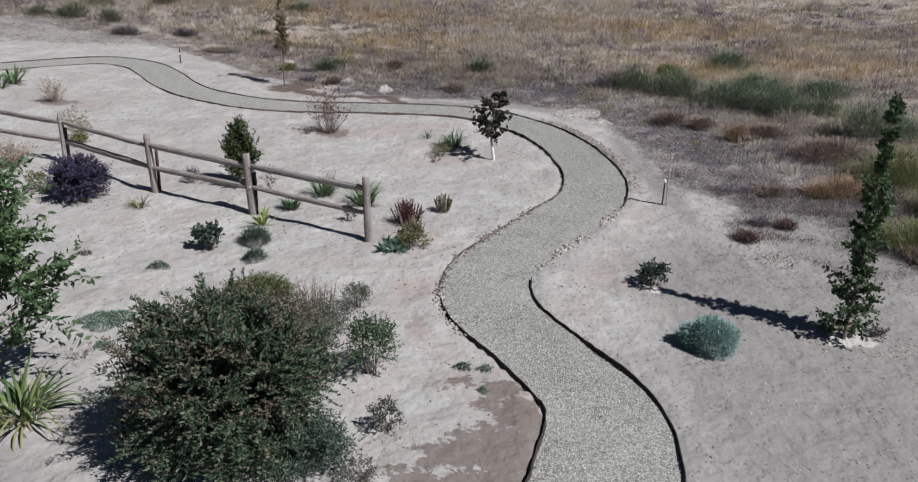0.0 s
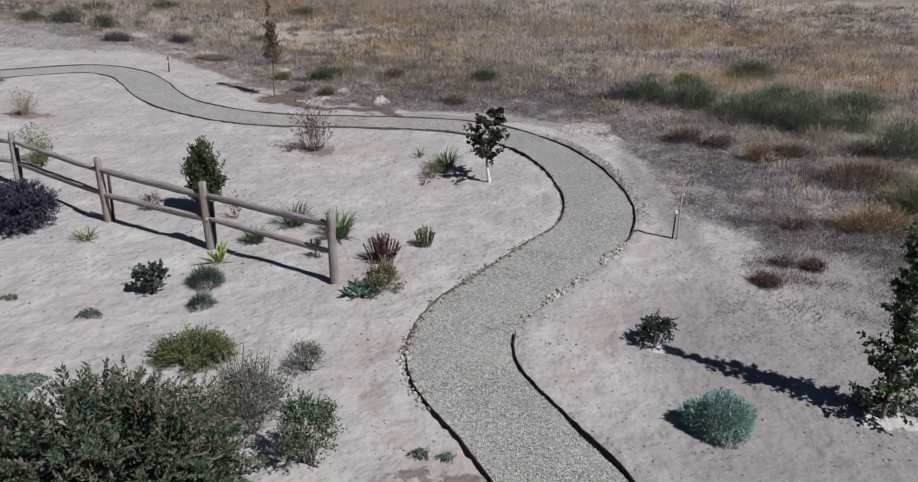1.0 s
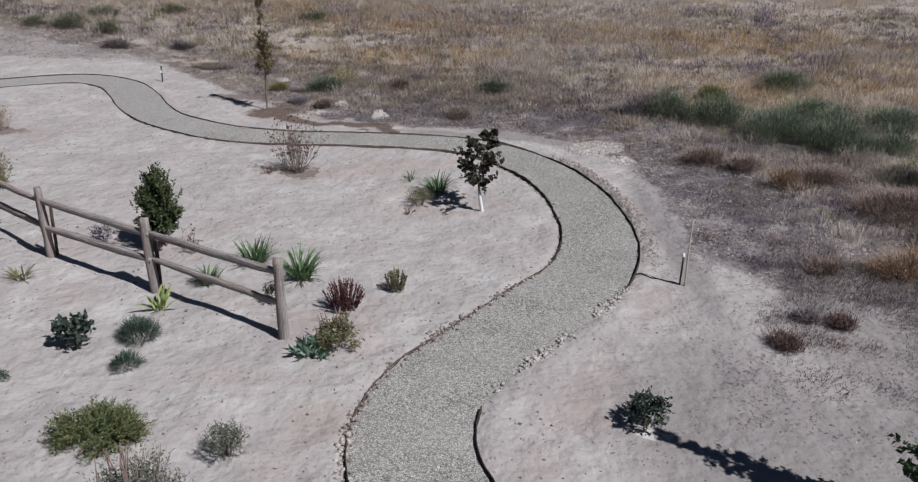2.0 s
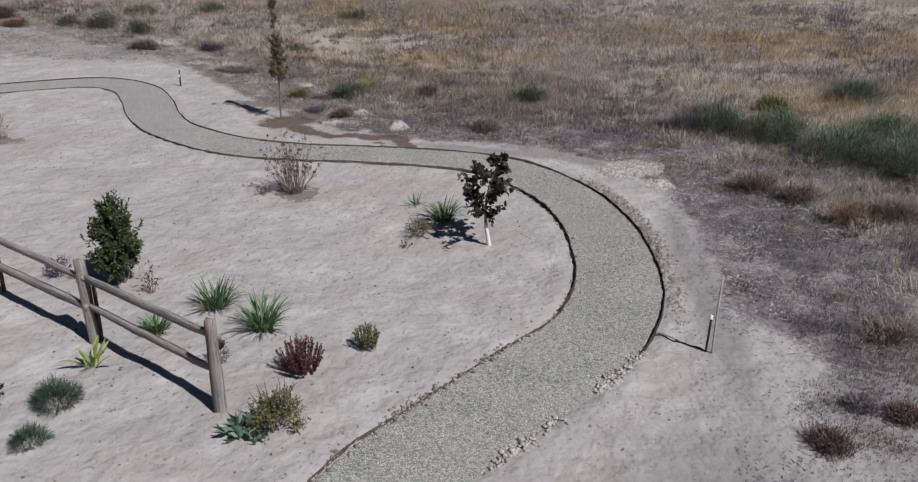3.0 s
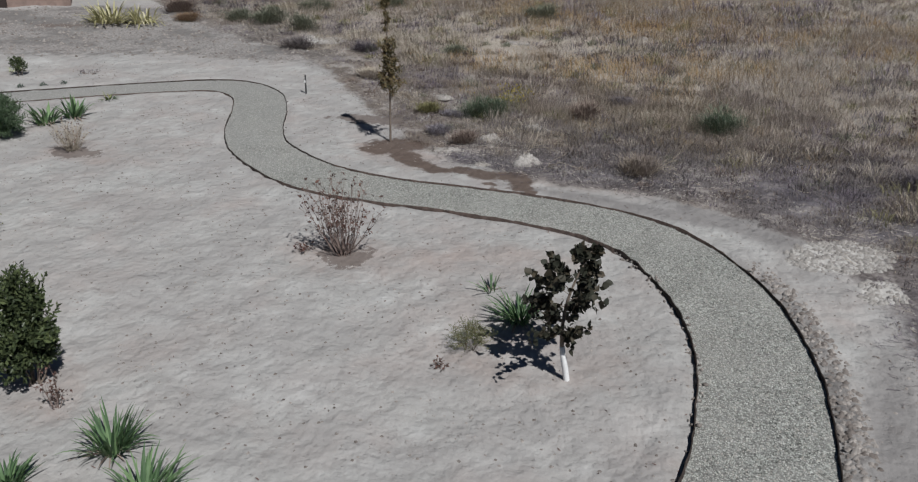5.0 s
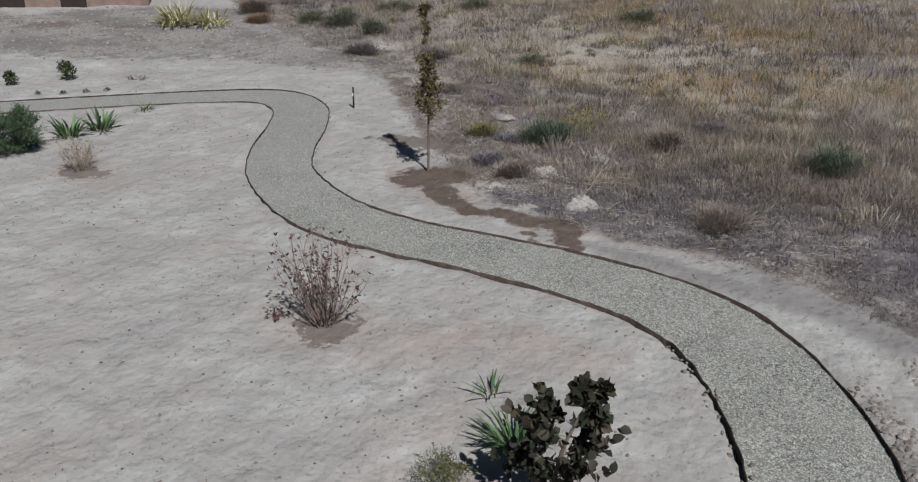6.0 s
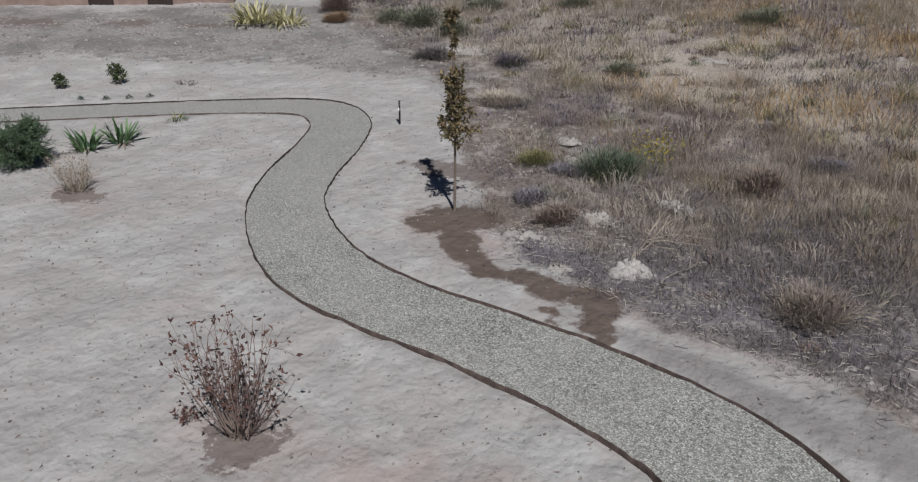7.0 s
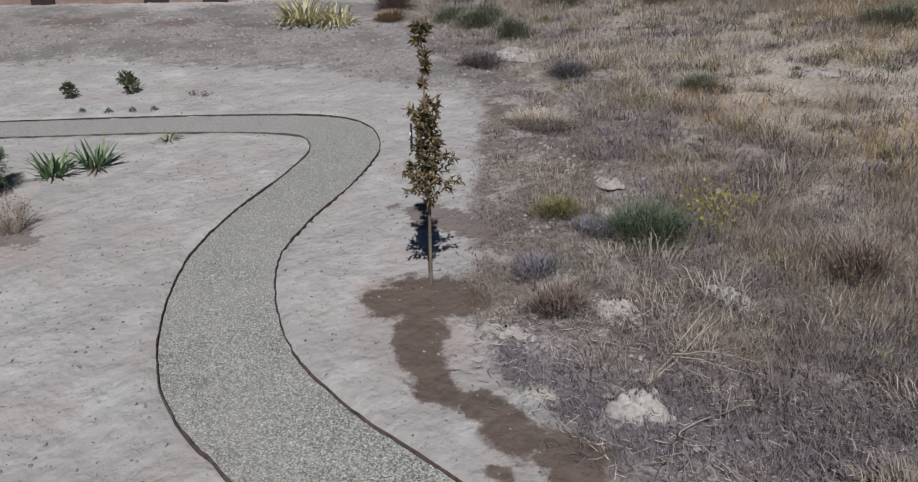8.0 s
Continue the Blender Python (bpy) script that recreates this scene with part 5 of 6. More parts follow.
twiggy("bare_shrub", -10.7, 18.4, 0.7, 0.95, "half-bare shrub with a green foot", L_SAGE, 44, 0.045, 14, 84, PALE_TWIG)
shrub("small_shrub", -10.6, 18.2, 0.6, 0.32, L_YG, "low green shoots at the foot of a bare shrub", shoots=85, per=8, leaf=0.05, width=0.018, upright=0.6, seed=85, length=0.6)
twiggy("dry_shrub", -13.38, 22.0, 1.05, 0.78, "dry tan shrub in a damp basin", L_DRYRED, 80, 0.04, 2, 86, PALE_TWIG)
twiggy("dry_shrub", -5.02, 21.05, 1.32, 1.40, "half-bare shrub with withered red-brown leaves", L_DRYRED, 44, 0.06, 9, 87, TWIG, thick=0.008)
twiggy("dead_stalk", -5.55, 20.72, 0.35, 0.2, "withered shoot lying by the dry shrub", L_DRYRED, 6, 0.05, 9, 88)

# the far end of the garden
sward("iris_clump", -15.6, 22.85, 1.2, 0.72, L_IRIS, "clump of green sword-shaped iris leaves", 44, 0.06, 0.5, 91, group="irises in the garden", withered=True, fan=0.7)
sward("iris_clump", -15.55, 23.6, 1.1, 0.72, L_IRIS, "clump of green sword-shaped iris leaves", 44, 0.06, 0.5, 92, group="irises in the garden", withered=True, fan=0.7)
shrub("green_bush", -15.5, 21.55, 1.45, 0.95, L_FEATHER, "rounded feathery green bush", shoots=1100, per=12, leaf=0.06, width=0.014, upright=0.4, seed=93, length=0.3, tufts=60)
sward("yellow_tuft", -16.25, 25.1, 0.8, 0.34, L_LILY, "yellowing clump of grassy leaves beside the path", 26, 0.03, 0.9, 94, "tuft", fan=1.0)
shrub("small_evergreen", -20.4, 25.2, 0.50, 0.58, L_EVER, "small upright evergreen shrub", shoots=119, per=8, leaf=0.06, width=0.03, upright=0.6, seed=95)
shrub("small_evergreen", -21.1, 23.95, 0.36, 0.42, L_EVER, "small upright evergreen shrub", shoots=93, per=8, leaf=0.06, width=0.03, upright=0.6, seed=96)
sward("yellow_tuft", -20.9, 25.4, 0.7, 0.35, L_PALEIRIS, "pale grassy clump behind a small evergreen", 18, 0.03, 0.7, 97, "tuft", fan=0.9)
for i, (x, y) in enumerate([(-18.55, 25.35), (-18.9, 24.95), (-19.25, 24.5), (-19.6, 24.0)]):
    ground_cover("seedling_mat", x, y, 0.26, 0.2, 0.10, L_TEAL, "tiny seedling mat beside the path", 90, 0, 98 + i, 0.04)
twiggy("dead_stalk", -19.0, 26.5, 0.75, 0.16, "dry grey stalks lying on the soil", L_SCRUB, 14, 0.04, 5, 103, TWIG)

# right of the path
mound("blue_mound", 2.82, 10.45, 0.96, 0.47, L_BLUE, "rounded blue-green santolina mound", 7500, 0.065, 0.012, 111, deep=0.85)
shrub("rose_bush", 2.33, 12.40, 0.58, 0.42, L_ROSE, "small dark leafy rose bush", shoots=70, per=9, leaf=0.065, width=0.042, upright=0.4, seed=112, length=0.5)
twiggy("dead_stalk", 5.42, 10.98, 0.42, 0.16, "dark dry weeds on the rim of a watering basin", L_ASHEN, 16, 0.05, 8, 113)


# ---------------------------------------------------------------- irrigation posts
def build_riser():
    x, y = 3.20, 16.55
    root = thing("irrigation_riser", x, y, "black irrigation riser with a white cap tied to a wooden stake", "irrigation riser")
    rng = np.random.default_rng(7)
    s = Soup()
    add_tube(s, [(0, 0, -0.05), (0.02, 0.0, 0.25), (0.035, 0.01, 0.50)], [0.016, 0.016, 0.016], 8)
    pipe = part("pipe", s.mesh("pipe", BLACK, True), root)
    s = Soup()
    add_tube(s, [(0.035, 0.01, 0.495), (0.037, 0.011, 0.55), (0.038, 0.011, 0.56)], [0.032, 0.032, 0.012], 8)
    part("cap", s.mesh("cap", WHITE), pipe, "white plastic cap")
    s = Soup()
    add_tube(s, [(0.085, -0.03, -0.1), (0.10, -0.02, 0.55), (0.135, 0.0, 1.14)], [0.014, 0.014, 0.012], 4)
    part("stake", s.mesh("stake", STAKE), root, "thin weathered wooden stake")
    s = Soup()
    pts = []
    for u in np.linspace(0, 1, 16):
        px, py = x + u * (2.28 - x), y + u * (17.06 - y) + 0.035 * math.sin(u * 9) + 0.02 * math.sin(u * 23)
        pts.append((px - x, py - y, float(ground_at(px, py)) - float(ground_at(x, y)) + 0.012))
    add_tube(s, pts, [0.008] * 16, 6)
    part("hose", s.mesh("hose", BLACK, True), root, "thin black drip hose")


def build_far_riser():
    x, y = -12.28, 28.52
    root = thing("irrigation_riser", x, y, "short black irrigation riser on pale soil", "irrigation riser")
    s = Soup()
    add_tube(s, [(0, 0, -0.05), (0.0, 0.0, 0.25), (0.0, 0.0, 0.52)], [0.024, 0.022, 0.022], 7)
    pipe = part("pipe", s.mesh("pipe", BLACK, True), root)
    s = Soup()
    add_tube(s, [(-0.01, 0.0, 0.30), (-0.01, 0.0, 0.36), (-0.01, 0.0, 0.37)], [0.03, 0.03, 0.012], 7)
    part("cap", s.mesh("cap", WHITE), pipe, "white plastic band")


build_riser()
build_far_riser()


# ---------------------------------------------------------------- pale earth heaps and dead branches
def heap(x, y, wide, deep, tall, turn, seed, label):
    """A low, crumbled heap with a ragged outline."""
    rng = np.random.default_rng(seed)
    segs, rings = 26, 9
    a = np.arange(segs) * 2 * np.pi / segs
    rag = 1 + 0.22 * np.sin(a * 2 + seed) + 0.13 * np.sin(a * 5 + 2 * seed) + rng.uniform(-0.12, 0.12, segs)
    v = []
    for k in range(rings):
        r = (1 - k / rings) * rag
        px, py = np.cos(a) * r * wide / 2, np.sin(a) * r * deep / 2
        z = tall * (1 - (1 - k / rings) ** 1.7) * (1 + rng.uniform(-0.35, 0.35, segs)) * (k > 0) - 0.03 * (k == 0)
        v.append(np.stack([px, py, z], 1) + rng.normal(0, 0.012, (segs, 3)) * (k > 0))
    v.append(np.array([[0, 0, tall]]))
    q = [[k * segs + j, k * segs + (j + 1) % segs, (k + 1) * segs + (j + 1) % segs, (k + 1) * segs + j] for k in range(rings - 1) for j in range(segs)]
    s = Soup().add(np.vstack(v), quads=q, tris=[[(rings - 1) * segs + j, (rings - 1) * segs + (j + 1) % segs, rings * segs] for j in range(segs)])
    ob = tagged(new("earth_mound", s.mesh("earth_mound", PALE_EARTH, True)), label, "earth mound", "mounds of pale earth")
    ob.matrix_world = pose(x, y, float(ground_at(x, y)), 0, 0, turn)


for i, (x, y, w, d, h, t) in enumerate([(-5.9, 27.62, 0.62, 0.38, 0.16, 30), (-4.42, 26.5, 0.56, 0.46, 0.24, 10), (-5.25, 28.72, 0.62, 0.42, 0.14, 0), (-6.25, 26.35, 0.60, 0.32, 0.07, 30),
                                        (-8.05, 29.4, 0.5, 0.35, 0.12, 0), (-8.75, 30.1, 0.6, 0.4, 0.10, 20), (-16.1, 34.0, 0.8, 0.5, 0.10, 30), (-17.2, 34.4, 0.7, 0.4, 0.09, 10), (-4.7, 32.9, 0.6, 0.35, 0.12, 0),
                                        (-1.9, 31.6, 0.55, 0.3, 0.12, 0), (-10.2, 37.5, 0.9, 0.4, 0.12, 30), (-4.5, 41.0, 1.0, 0.5, 0.14, 0), (2.2, 36.0, 0.7, 0.4, 0.1, 0), (-5.2, 25.95, 0.35, 0.28, 0.05, 0)]):
    heap(x, y, w, d, h * 0.8, t, 200 + i, "low heap of pale crumbly earth among dry weeds")


def dead_branch(x, y, reach, turn, seed, label, count=3, fan=9, thick=0.012, tip_up=0.22):
    rng = np.random.default_rng(seed)
    root = thing("dead_branch", x, y, label, "branch", "dead branches in the field")
    for k in range(count):
        s = Soup()
        a = radians(turn + rng.normal(0, fan))
        ln = reach * rng.uniform(0.5, 1)
        e = np.array([math.cos(a) * ln, math.sin(a) * ln, 0])
        e[2] = float(land(x + e[0], y + e[1]) - land(x, y)) + 0.10 + tip_up * rng.random()
        line = bent_line((0, 0, 0.03), e, 0.05, rng, 6)
        add_tube(s, line, np.linspace(thick, thick * 0.35, 6), 4)
        for _ in range(3):
            i = rng.integers(2, 6)
            tip = line[i] + unit(e + rng.normal(size=3) * 0.6 * ln) * rng.uniform(0.15, 0.5)
            tip[2] = max(tip[2], float(land(x + tip[0], y + tip[1]) - land(x, y)) + 0.03)
            add_tube(s, bent_line(line[i], tip, 0.02, rng, 3), np.linspace(0.005, 0.002, 3), 3)
        part("twig", s.mesh("twig", PALE_TWIG), root)


dead_branch(-4.62, 26.80, 2.0, 104, 301, "bleached dead branch lying in dry weeds", 4, 4, 0.018, 0.4)
dead_branch(-4.75, 27.30, 0.95, 22, 302, "pale dead twigs lying in dry weeds", 3, 14, 0.009, 0.1)
dead_branch(-3.9, 26.5, 0.8, 10, 303, "pale dead twigs lying in grey weeds", 4, 60, 0.007, 0.05)
dead_branch(-1.95, 27.0, 0.75, 40, 307, "bleached bare stems in a clump of straw", 7, 45, 0.007, 0.5)
twiggy("dry_stalk", -7.9, 33.4, 0.8, 1.45, "tall bleached dead weed in the field", None, 7, 0.05, 5, 304, PALE_TWIG, "weed", forks=6, thick=0.009)
dead_branch(5.0, 23.6, 1.1, 60, 305, "bleached dead twigs on grey soil")
dead_branch(3.2, 25.6, 0.8, 90, 306, "tan dead stalks at the field's edge")


# ---------------------------------------------------------------- the brush in the field
def brush(x, y, wide, tall, mat, label, seed, name="brush", deep=None, n=1600, blade=0.3, group="brush in the field"):
    """Feathery brush: clusters of upright leafy stalks, ragged in outline."""
    rng = np.random.default_rng(seed)
    root = thing(name, x, y, label, "bush", group)
    stems("stems", root, rng, 6, wide * 0.3, tall * 0.5, 0.007, TWIG)
    deep = deep or wide
    tufts = max(5, int(7 * wide))
    ta, tr = rng.uniform(0, 6.28, tufts), np.sqrt(rng.random(tufts))
    tc = np.stack([np.cos(ta) * tr * wide * 0.42, np.sin(ta) * tr * deep * 0.42], 1)
    th = tall * (0.45 + 0.65 * (1 - tr**2)) * rng.uniform(0.7, 1.15, tufts)
    k = rng.integers(0, tufts, n)
    off = rng.normal(size=(n, 2)) * min(0.10 + 0.05 * wide, 0.03 + 0.16 * wide)
    u = rng.random(n) ** 0.8
    flare = 1 + 0.5 * u[:, None]
    pos = np.column_stack([tc[k] + off * flare, th[k] * u * 0.8])
    out = np.column_stack([off * 3.0 + tc[k] * 0.3 + rng.normal(size=(n, 2)) * 0.35, 0.5 + 0.7 * u])
    wx, wy = x + pos[:, 0], y + pos[:, 1]
    pos[:, 2] += ground_at(wx, wy) - float(ground_at(x, y))
    s = Soup()
    add_blades(s, pos, out, blade, 0.010, 0.8, rng)
    part("foliage", s.mesh("foliage", mat), root)
    return root


GREEN, BROWN, RUSTY, TANB, OLIVE, MAROON, LAVEN = "dusty dark green brush in the dry field", "grey-brown dry bush in the field", "rusty brown dry bush at the field's edge", "orange-brown dry bush in the field", "olive green brush at the field's edge", "low maroon weed patch on pale soil", "small lavender-grey weed in dry grass"
for i, (x, y, w, h, mt, lb, d) in enumerate([
        (4.2, 28.5, 1.5, 0.80, L_GREENB, GREEN, 1.3), (5.5, 27.8, 2.0, 0.85, L_GREENB, GREEN, 1.5), (7.2, 27.2, 1.7, 0.8, L_GREENB, GREEN, 1.4), (8.3, 25.8, 2.1, 0.95, L_GREENB, GREEN, 1.6), (8.6, 28.6, 2.2, 0.7, L_GREENB, GREEN, 1.5), (10.4, 27.4, 2.0, 0.8, L_GREENB, GREEN, 1.5), (9.4, 25.4, 1.4, 0.7, L_GREENB, GREEN, 1.2),
        (10.2, 22.9, 2.6, 1.05, L_GREENB, GREEN, 1.9), (3.3, 28.6, 1.0, 0.6, L_SCRUB, BROWN, 0.9), (9.3, 18.8, 2.2, 1.0, L_YG, OLIVE, 1.8), (9.6, 16.3, 2.4, 0.9, L_YG, OLIVE, 1.8), (5.9, 30.9, 1.0, 0.55, L_YG, OLIVE, 0.9), (8.6, 32.6, 1.8, 0.75, L_GREENB, GREEN, 1.2), (6.9, 26.6, 2.0, 0.8, L_GREENB, GREEN, 1.5), (3.9, 29.9, 1.0, 0.5, L_RUST, RUSTY, 0.8),
        (4.75, 23.9, 0.75, 0.62, L_RUST, RUSTY, 0.7), (5.4, 23.2, 0.65, 0.42, L_RUST, RUSTY, 0.6), (6.2, 22.2, 0.6, 0.5, L_ORANGE, TANB, 0.5), (7.2, 22.6, 1.5, 0.45, L_RUST, RUSTY, 0.9), (8.2, 20.7, 2.2, 0.55, L_RUST, RUSTY, 1.2),
        (7.35, 17.5, 1.2, 0.52, L_ORANGE, TANB, 0.9), (5.8, 17.6, 0.4, 0.22, L_RUST, RUSTY, 0.35), (4.48, 14.7, 0.30, 0.20, L_MAROON, MAROON, 0.22), (5.55, 15.5, 0.22, 0.16, L_MAROON, MAROON, 0.2), (5.0, 15.6, 0.18, 0.14, L_SCRUB, "small grey weed at the field's edge", 0.4),
        (7.6, 14.6, 1.3, 0.7, L_YG, OLIVE, 1.0), (7.4, 13.9, 0.7, 0.24, L_RUST, RUSTY, 0.5),
        (-6.9, 29.1, 0.85, 0.55, L_GREENB, GREEN, 0.6), (-6.3, 27.05, 0.42, 0.30, L_RUST, "dark brown dry bush in the field", 0.5), (-1.3, 30.6, 0.85, 0.5, L_GREENB, GREEN, 0.7), (-7.25, 27.45, 0.36, 0.14, L_LAVENDER, LAVEN, 0.25), (-8.35, 28.75, 0.42, 0.36, L_OLIVE, "tuft of yellowish dry weeds", 0.3), (-7.6, 28.75, 0.3, 0.14, L_LAVENDER, LAVEN, 0.25), (-4.6, 30.3, 0.7, 0.42, L_RUST, "dark brown dry bush in the field", 0.6), (-4.3, 31.9, 0.45, 0.18, L_LAVENDER, LAVEN, 0.3),
        (-11.2, 34.9, 0.6, 0.4, L_BUSH, GREEN, 0.5), (-11.7, 31.2, 0.9, 0.40, L_STRAW, "rounded clump of bleached grass in the field", 0.6), (-2.05, 27.05, 0.62, 0.42, L_TANGRASS, "rounded clump of bleached grass in the field", 0.5),
        (-16.3, 32.9, 0.8, 0.5, L_SCRUB, BROWN, 1.0), (-18.0, 34.9, 0.9, 0.7, L_BUSH, GREEN, 1.1), (-19.9, 35.3, 1.2, 0.8, L_BUSH, GREEN, 1.4), (-21.5, 35.2, 0.7, 0.5, L_BUSH, GREEN, 0.9), (-18.3, 41.0, 1.0, 0.6, L_BUSH, GREEN, 1.2), (-20.4, 38.6, 1.2, 0.6, L_BUSH, GREEN, 1.0),
        (-24.3, 34.6, 1.2, 0.7, L_RUST, RUSTY, 0.9), (-22.8, 33.8, 0.8, 0.4, L_ORANGE, TANB, 0.8), (-14.3, 33.9, 0.6, 0.35, L_SCRUB, BROWN, 0.5), (-11.5, 42.5, 1.5, 0.7, L_BUSH, GREEN, 1.2)]):
    brush(x, y, w, h * (1.08 if mt is L_GREENB else 0.85), mt, lb, 400 + i, deep=d, n=int(900 + 2300 * w), blade=min(0.12 + 0.12 * h, 0.06 + 0.14 * w))
sward("straw_clump", -23.6, 32.2, 2.6, 1.0, L_BLEACH, "bleached clump of tall grassy leaves", 90, 0.06, 1.0, 471, "grass clump", fan=1.0)
sward("straw_clump", -24.6, 31.5, 3.4, 1.15, L_BLEACH, "large bleached clump of tall grassy leaves", 150, 0.06, 0.9, 470, "grass clump", fan=1.0)
s_y = thing("yellow_flowers", -6.5, 29.9, "spray of small yellow wild flowers in the field", "wild flower")
fl, rng_y = Soup(), np.random.default_rng(9)
for _ in range(26):
    b = np.array([*rng_y.normal(0, 0.28, 2), 0.0])
    add_tube(fl, bent_line(b, b + [*rng_y.normal(0, 0.06, 2), rng_y.uniform(0.3, 0.65)], 0.02, rng_y, 3), [0.004, 0.003, 0.002], 3)
stalk_y = part("stalks", fl.mesh("stalks", L_YG), s_y)
fl = Soup()
add_leaves(fl, np.column_stack([rng_y.normal(0, 0.3, (170, 2)), rng_y.uniform(0.3, 0.68, 170)]), rng_y.normal(size=(170, 3)), 0.05, 0.04, rng_y)
part("blossoms", fl.mesh("blossoms", L_YELLOW), stalk_y, "yellow blossoms")


twiggy("dry_stalk", 2.55, 31.6, 0.4, 1.05, "tall brown dead stalk standing in the field", L_RUST, 5, 0.07, 16, 481, TWIG, "weed", forks=5)
twiggy("dry_stalk", 6.2, 21.4, 0.5, 0.62, "reddish dead stalk standing in the field", L_RUST, 8, 0.06, 12, 482, TWIG, "weed", forks=4)
twiggy("dry_stalk", 5.9, 23.6, 1.3, 0.55, "bleached bare bush at the field's edge", None, 26, 0.05, 5, 483, PALE_TWIG, "weed", forks=4)


# ---------------------------------------------------------------- dry grass, scrub and litter over the whole field
def scatter(n, lo, hi, rng, near=(-3, 27), fall=19.0):
    """Places spread over a box, thinning out with distance from a near point."""
    p = rng.uniform(lo, hi, (n, 2))
    keep = rng.random(n) < np.clip(fall / np.maximum(np.hypot(*(p - near).T), fall), 0, 1) ** 1.2
    return p[keep]


def patch(p, scale, seed):
    return np.array([noise.noise(Vector((x * scale, y * scale, seed))) for x, y in p])


def grass(name, mat, n, seed, tall, blades, width, low, label, patchy=0.0, bonus=None, droop=0.5, lo=(-30, 11), hi=(30, 62), stand=0.0, depth=0.0):
    rng = np.random.default_rng(seed)
    p = scatter(n, lo, hi, rng)
    p = p[p[:, 0] < 10.5 + (p[:, 1] - 12) * 0.46]
    f = into_field(p[:, 0], p[:, 1])
    f = f - depth * (p[:, 0] > 1.2 + patch(p, 0.5, 2.0) * 2)
    m = stand * straw_stands(p) + 0.9 * patch(p, 0.20, seed * 1.7) + 0.9 * patch(p, 0.75, seed * 3.1) + 0.6 * patch(p, 1.9, seed * 2.3)
    if bonus is not None:
        m = m + 1.1 * bonus(p)
    ok = (f > low) & (m > patchy) & (from_path(p[:, 0], p[:, 1]) > 0.4)
    p, f, m = p[ok], f[ok], m[ok]
    k = len(p)
    far = np.hypot(p[:, 0] + 2, p[:, 1] - 22)
    grow = (0.45 + 0.55 * np.clip((f - low) / 3.0, 0, 1)) * (0.55 + 0.8 * np.clip(m - patchy, 0, 1))
    base = np.repeat(np.column_stack([p, ground_at(p[:, 0], p[:, 1]) - 0.02]), blades, 0)
    spread = np.repeat(0.05 + 0.004 * far, blades)[:, None]
    off = rng.normal(size=(k * blades, 2)) * spread
    base[:, :2] += off
    way_ = np.column_stack([off * 4.0 + rng.normal(size=(k * blades, 2)) * 0.28, np.ones(k * blades)])
    s = Soup()
    add_blades(s, base, way_, np.repeat(tall * grow, blades), np.repeat(width * (0.8 + far / 26), blades)[:, None], droop, rng)
    tagged(new(name, s.mesh(name, mat)), label, "dry grass", kind="stuff")


def straw_stands(p):
    """Where straw stands thick (above 0) and where low weeds take over (below 0)."""
    return 1.5 * patch(p, 0.27, 21.0) + 1.0 * patch(p, 0.85, 22.0)


def golden(p):
    return blobs(p[:, 0], p[:, 1], [(9.5, 41.5, 8.0, 2.4, -5), (3.0, 42.0, 7.0, 2.4, 0), (-3.5, 35.5, 4.0, 1.8, 20), (12, 33, 5, 3, 0), (-10.5, 33.5, 3.0, 1.2, 30), (6.0, 30.5, 4.0, 1.5, -15), (-8, 44, 9, 4, 0)])


def upper_bank(p):
    return blobs(p[:, 0], p[:, 1], [(-11.5, 31.5, 4.5, 2.0, -30)])


def open_ground(p):
    """More straw on the bank above the path, less in the weedy hollow behind the young tree."""
    return 0.8 * blobs(p[:, 0], p[:, 1], [(-11.3, 32.4, 2.4, 1.2, -30)]) + 0.7 * blobs(p[:, 0], p[:, 1], [(-0.8, 34.0, 4.5, 3.0, 0)]) - 0.95 * blobs(p[:, 0], p[:, 1], [(-7.3, 35.0, 4.6, 4.2, 20), (-6.5, 40.5, 3.6, 3.5, 0), (7.0, 36.8, 5.0, 1.5, 0), (5.0, 42.0, 8.0, 2.0, 0)])


grass("dry_grass", L_STRAW, 38000, 501, 0.40, 9, 0.0066, 1.0, "bleached dry grass standing in the field", -0.25, stand=1.0, depth=1.2, bonus=open_ground)
grass("straw_tufts", L_STRAW, 6000, 506, 0.52, 34, 0.005, 0.9, "tall bleached tufts of dry grass", 0.0, droop=0.9, stand=1.2, depth=1.4, bonus=open_ground)
grass("golden_grass", L_GOLD, 29000, 502, 0.48, 9, 0.0062, 3.0, "golden dry grass in patches", 0.16, bonus=lambda p: 1.6 * golden(p), stand=0.5, depth=1.5)
grass("dry_scrub", L_SCRUB, 21000, 503, 0.25, 8, 0.009, 0.03, "low grey-brown dry weeds", -0.35, droop=1.1, stand=-0.6, bonus=lambda p: -upper_bank(p))
grass("scrub_tufts", L_SCRUB, 5600, 507, 0.34, 22, 0.008, 0.3, "clumps of grey dry weeds", -0.05, droop=0.7, stand=-0.8, bonus=lambda p: -upper_bank(p))
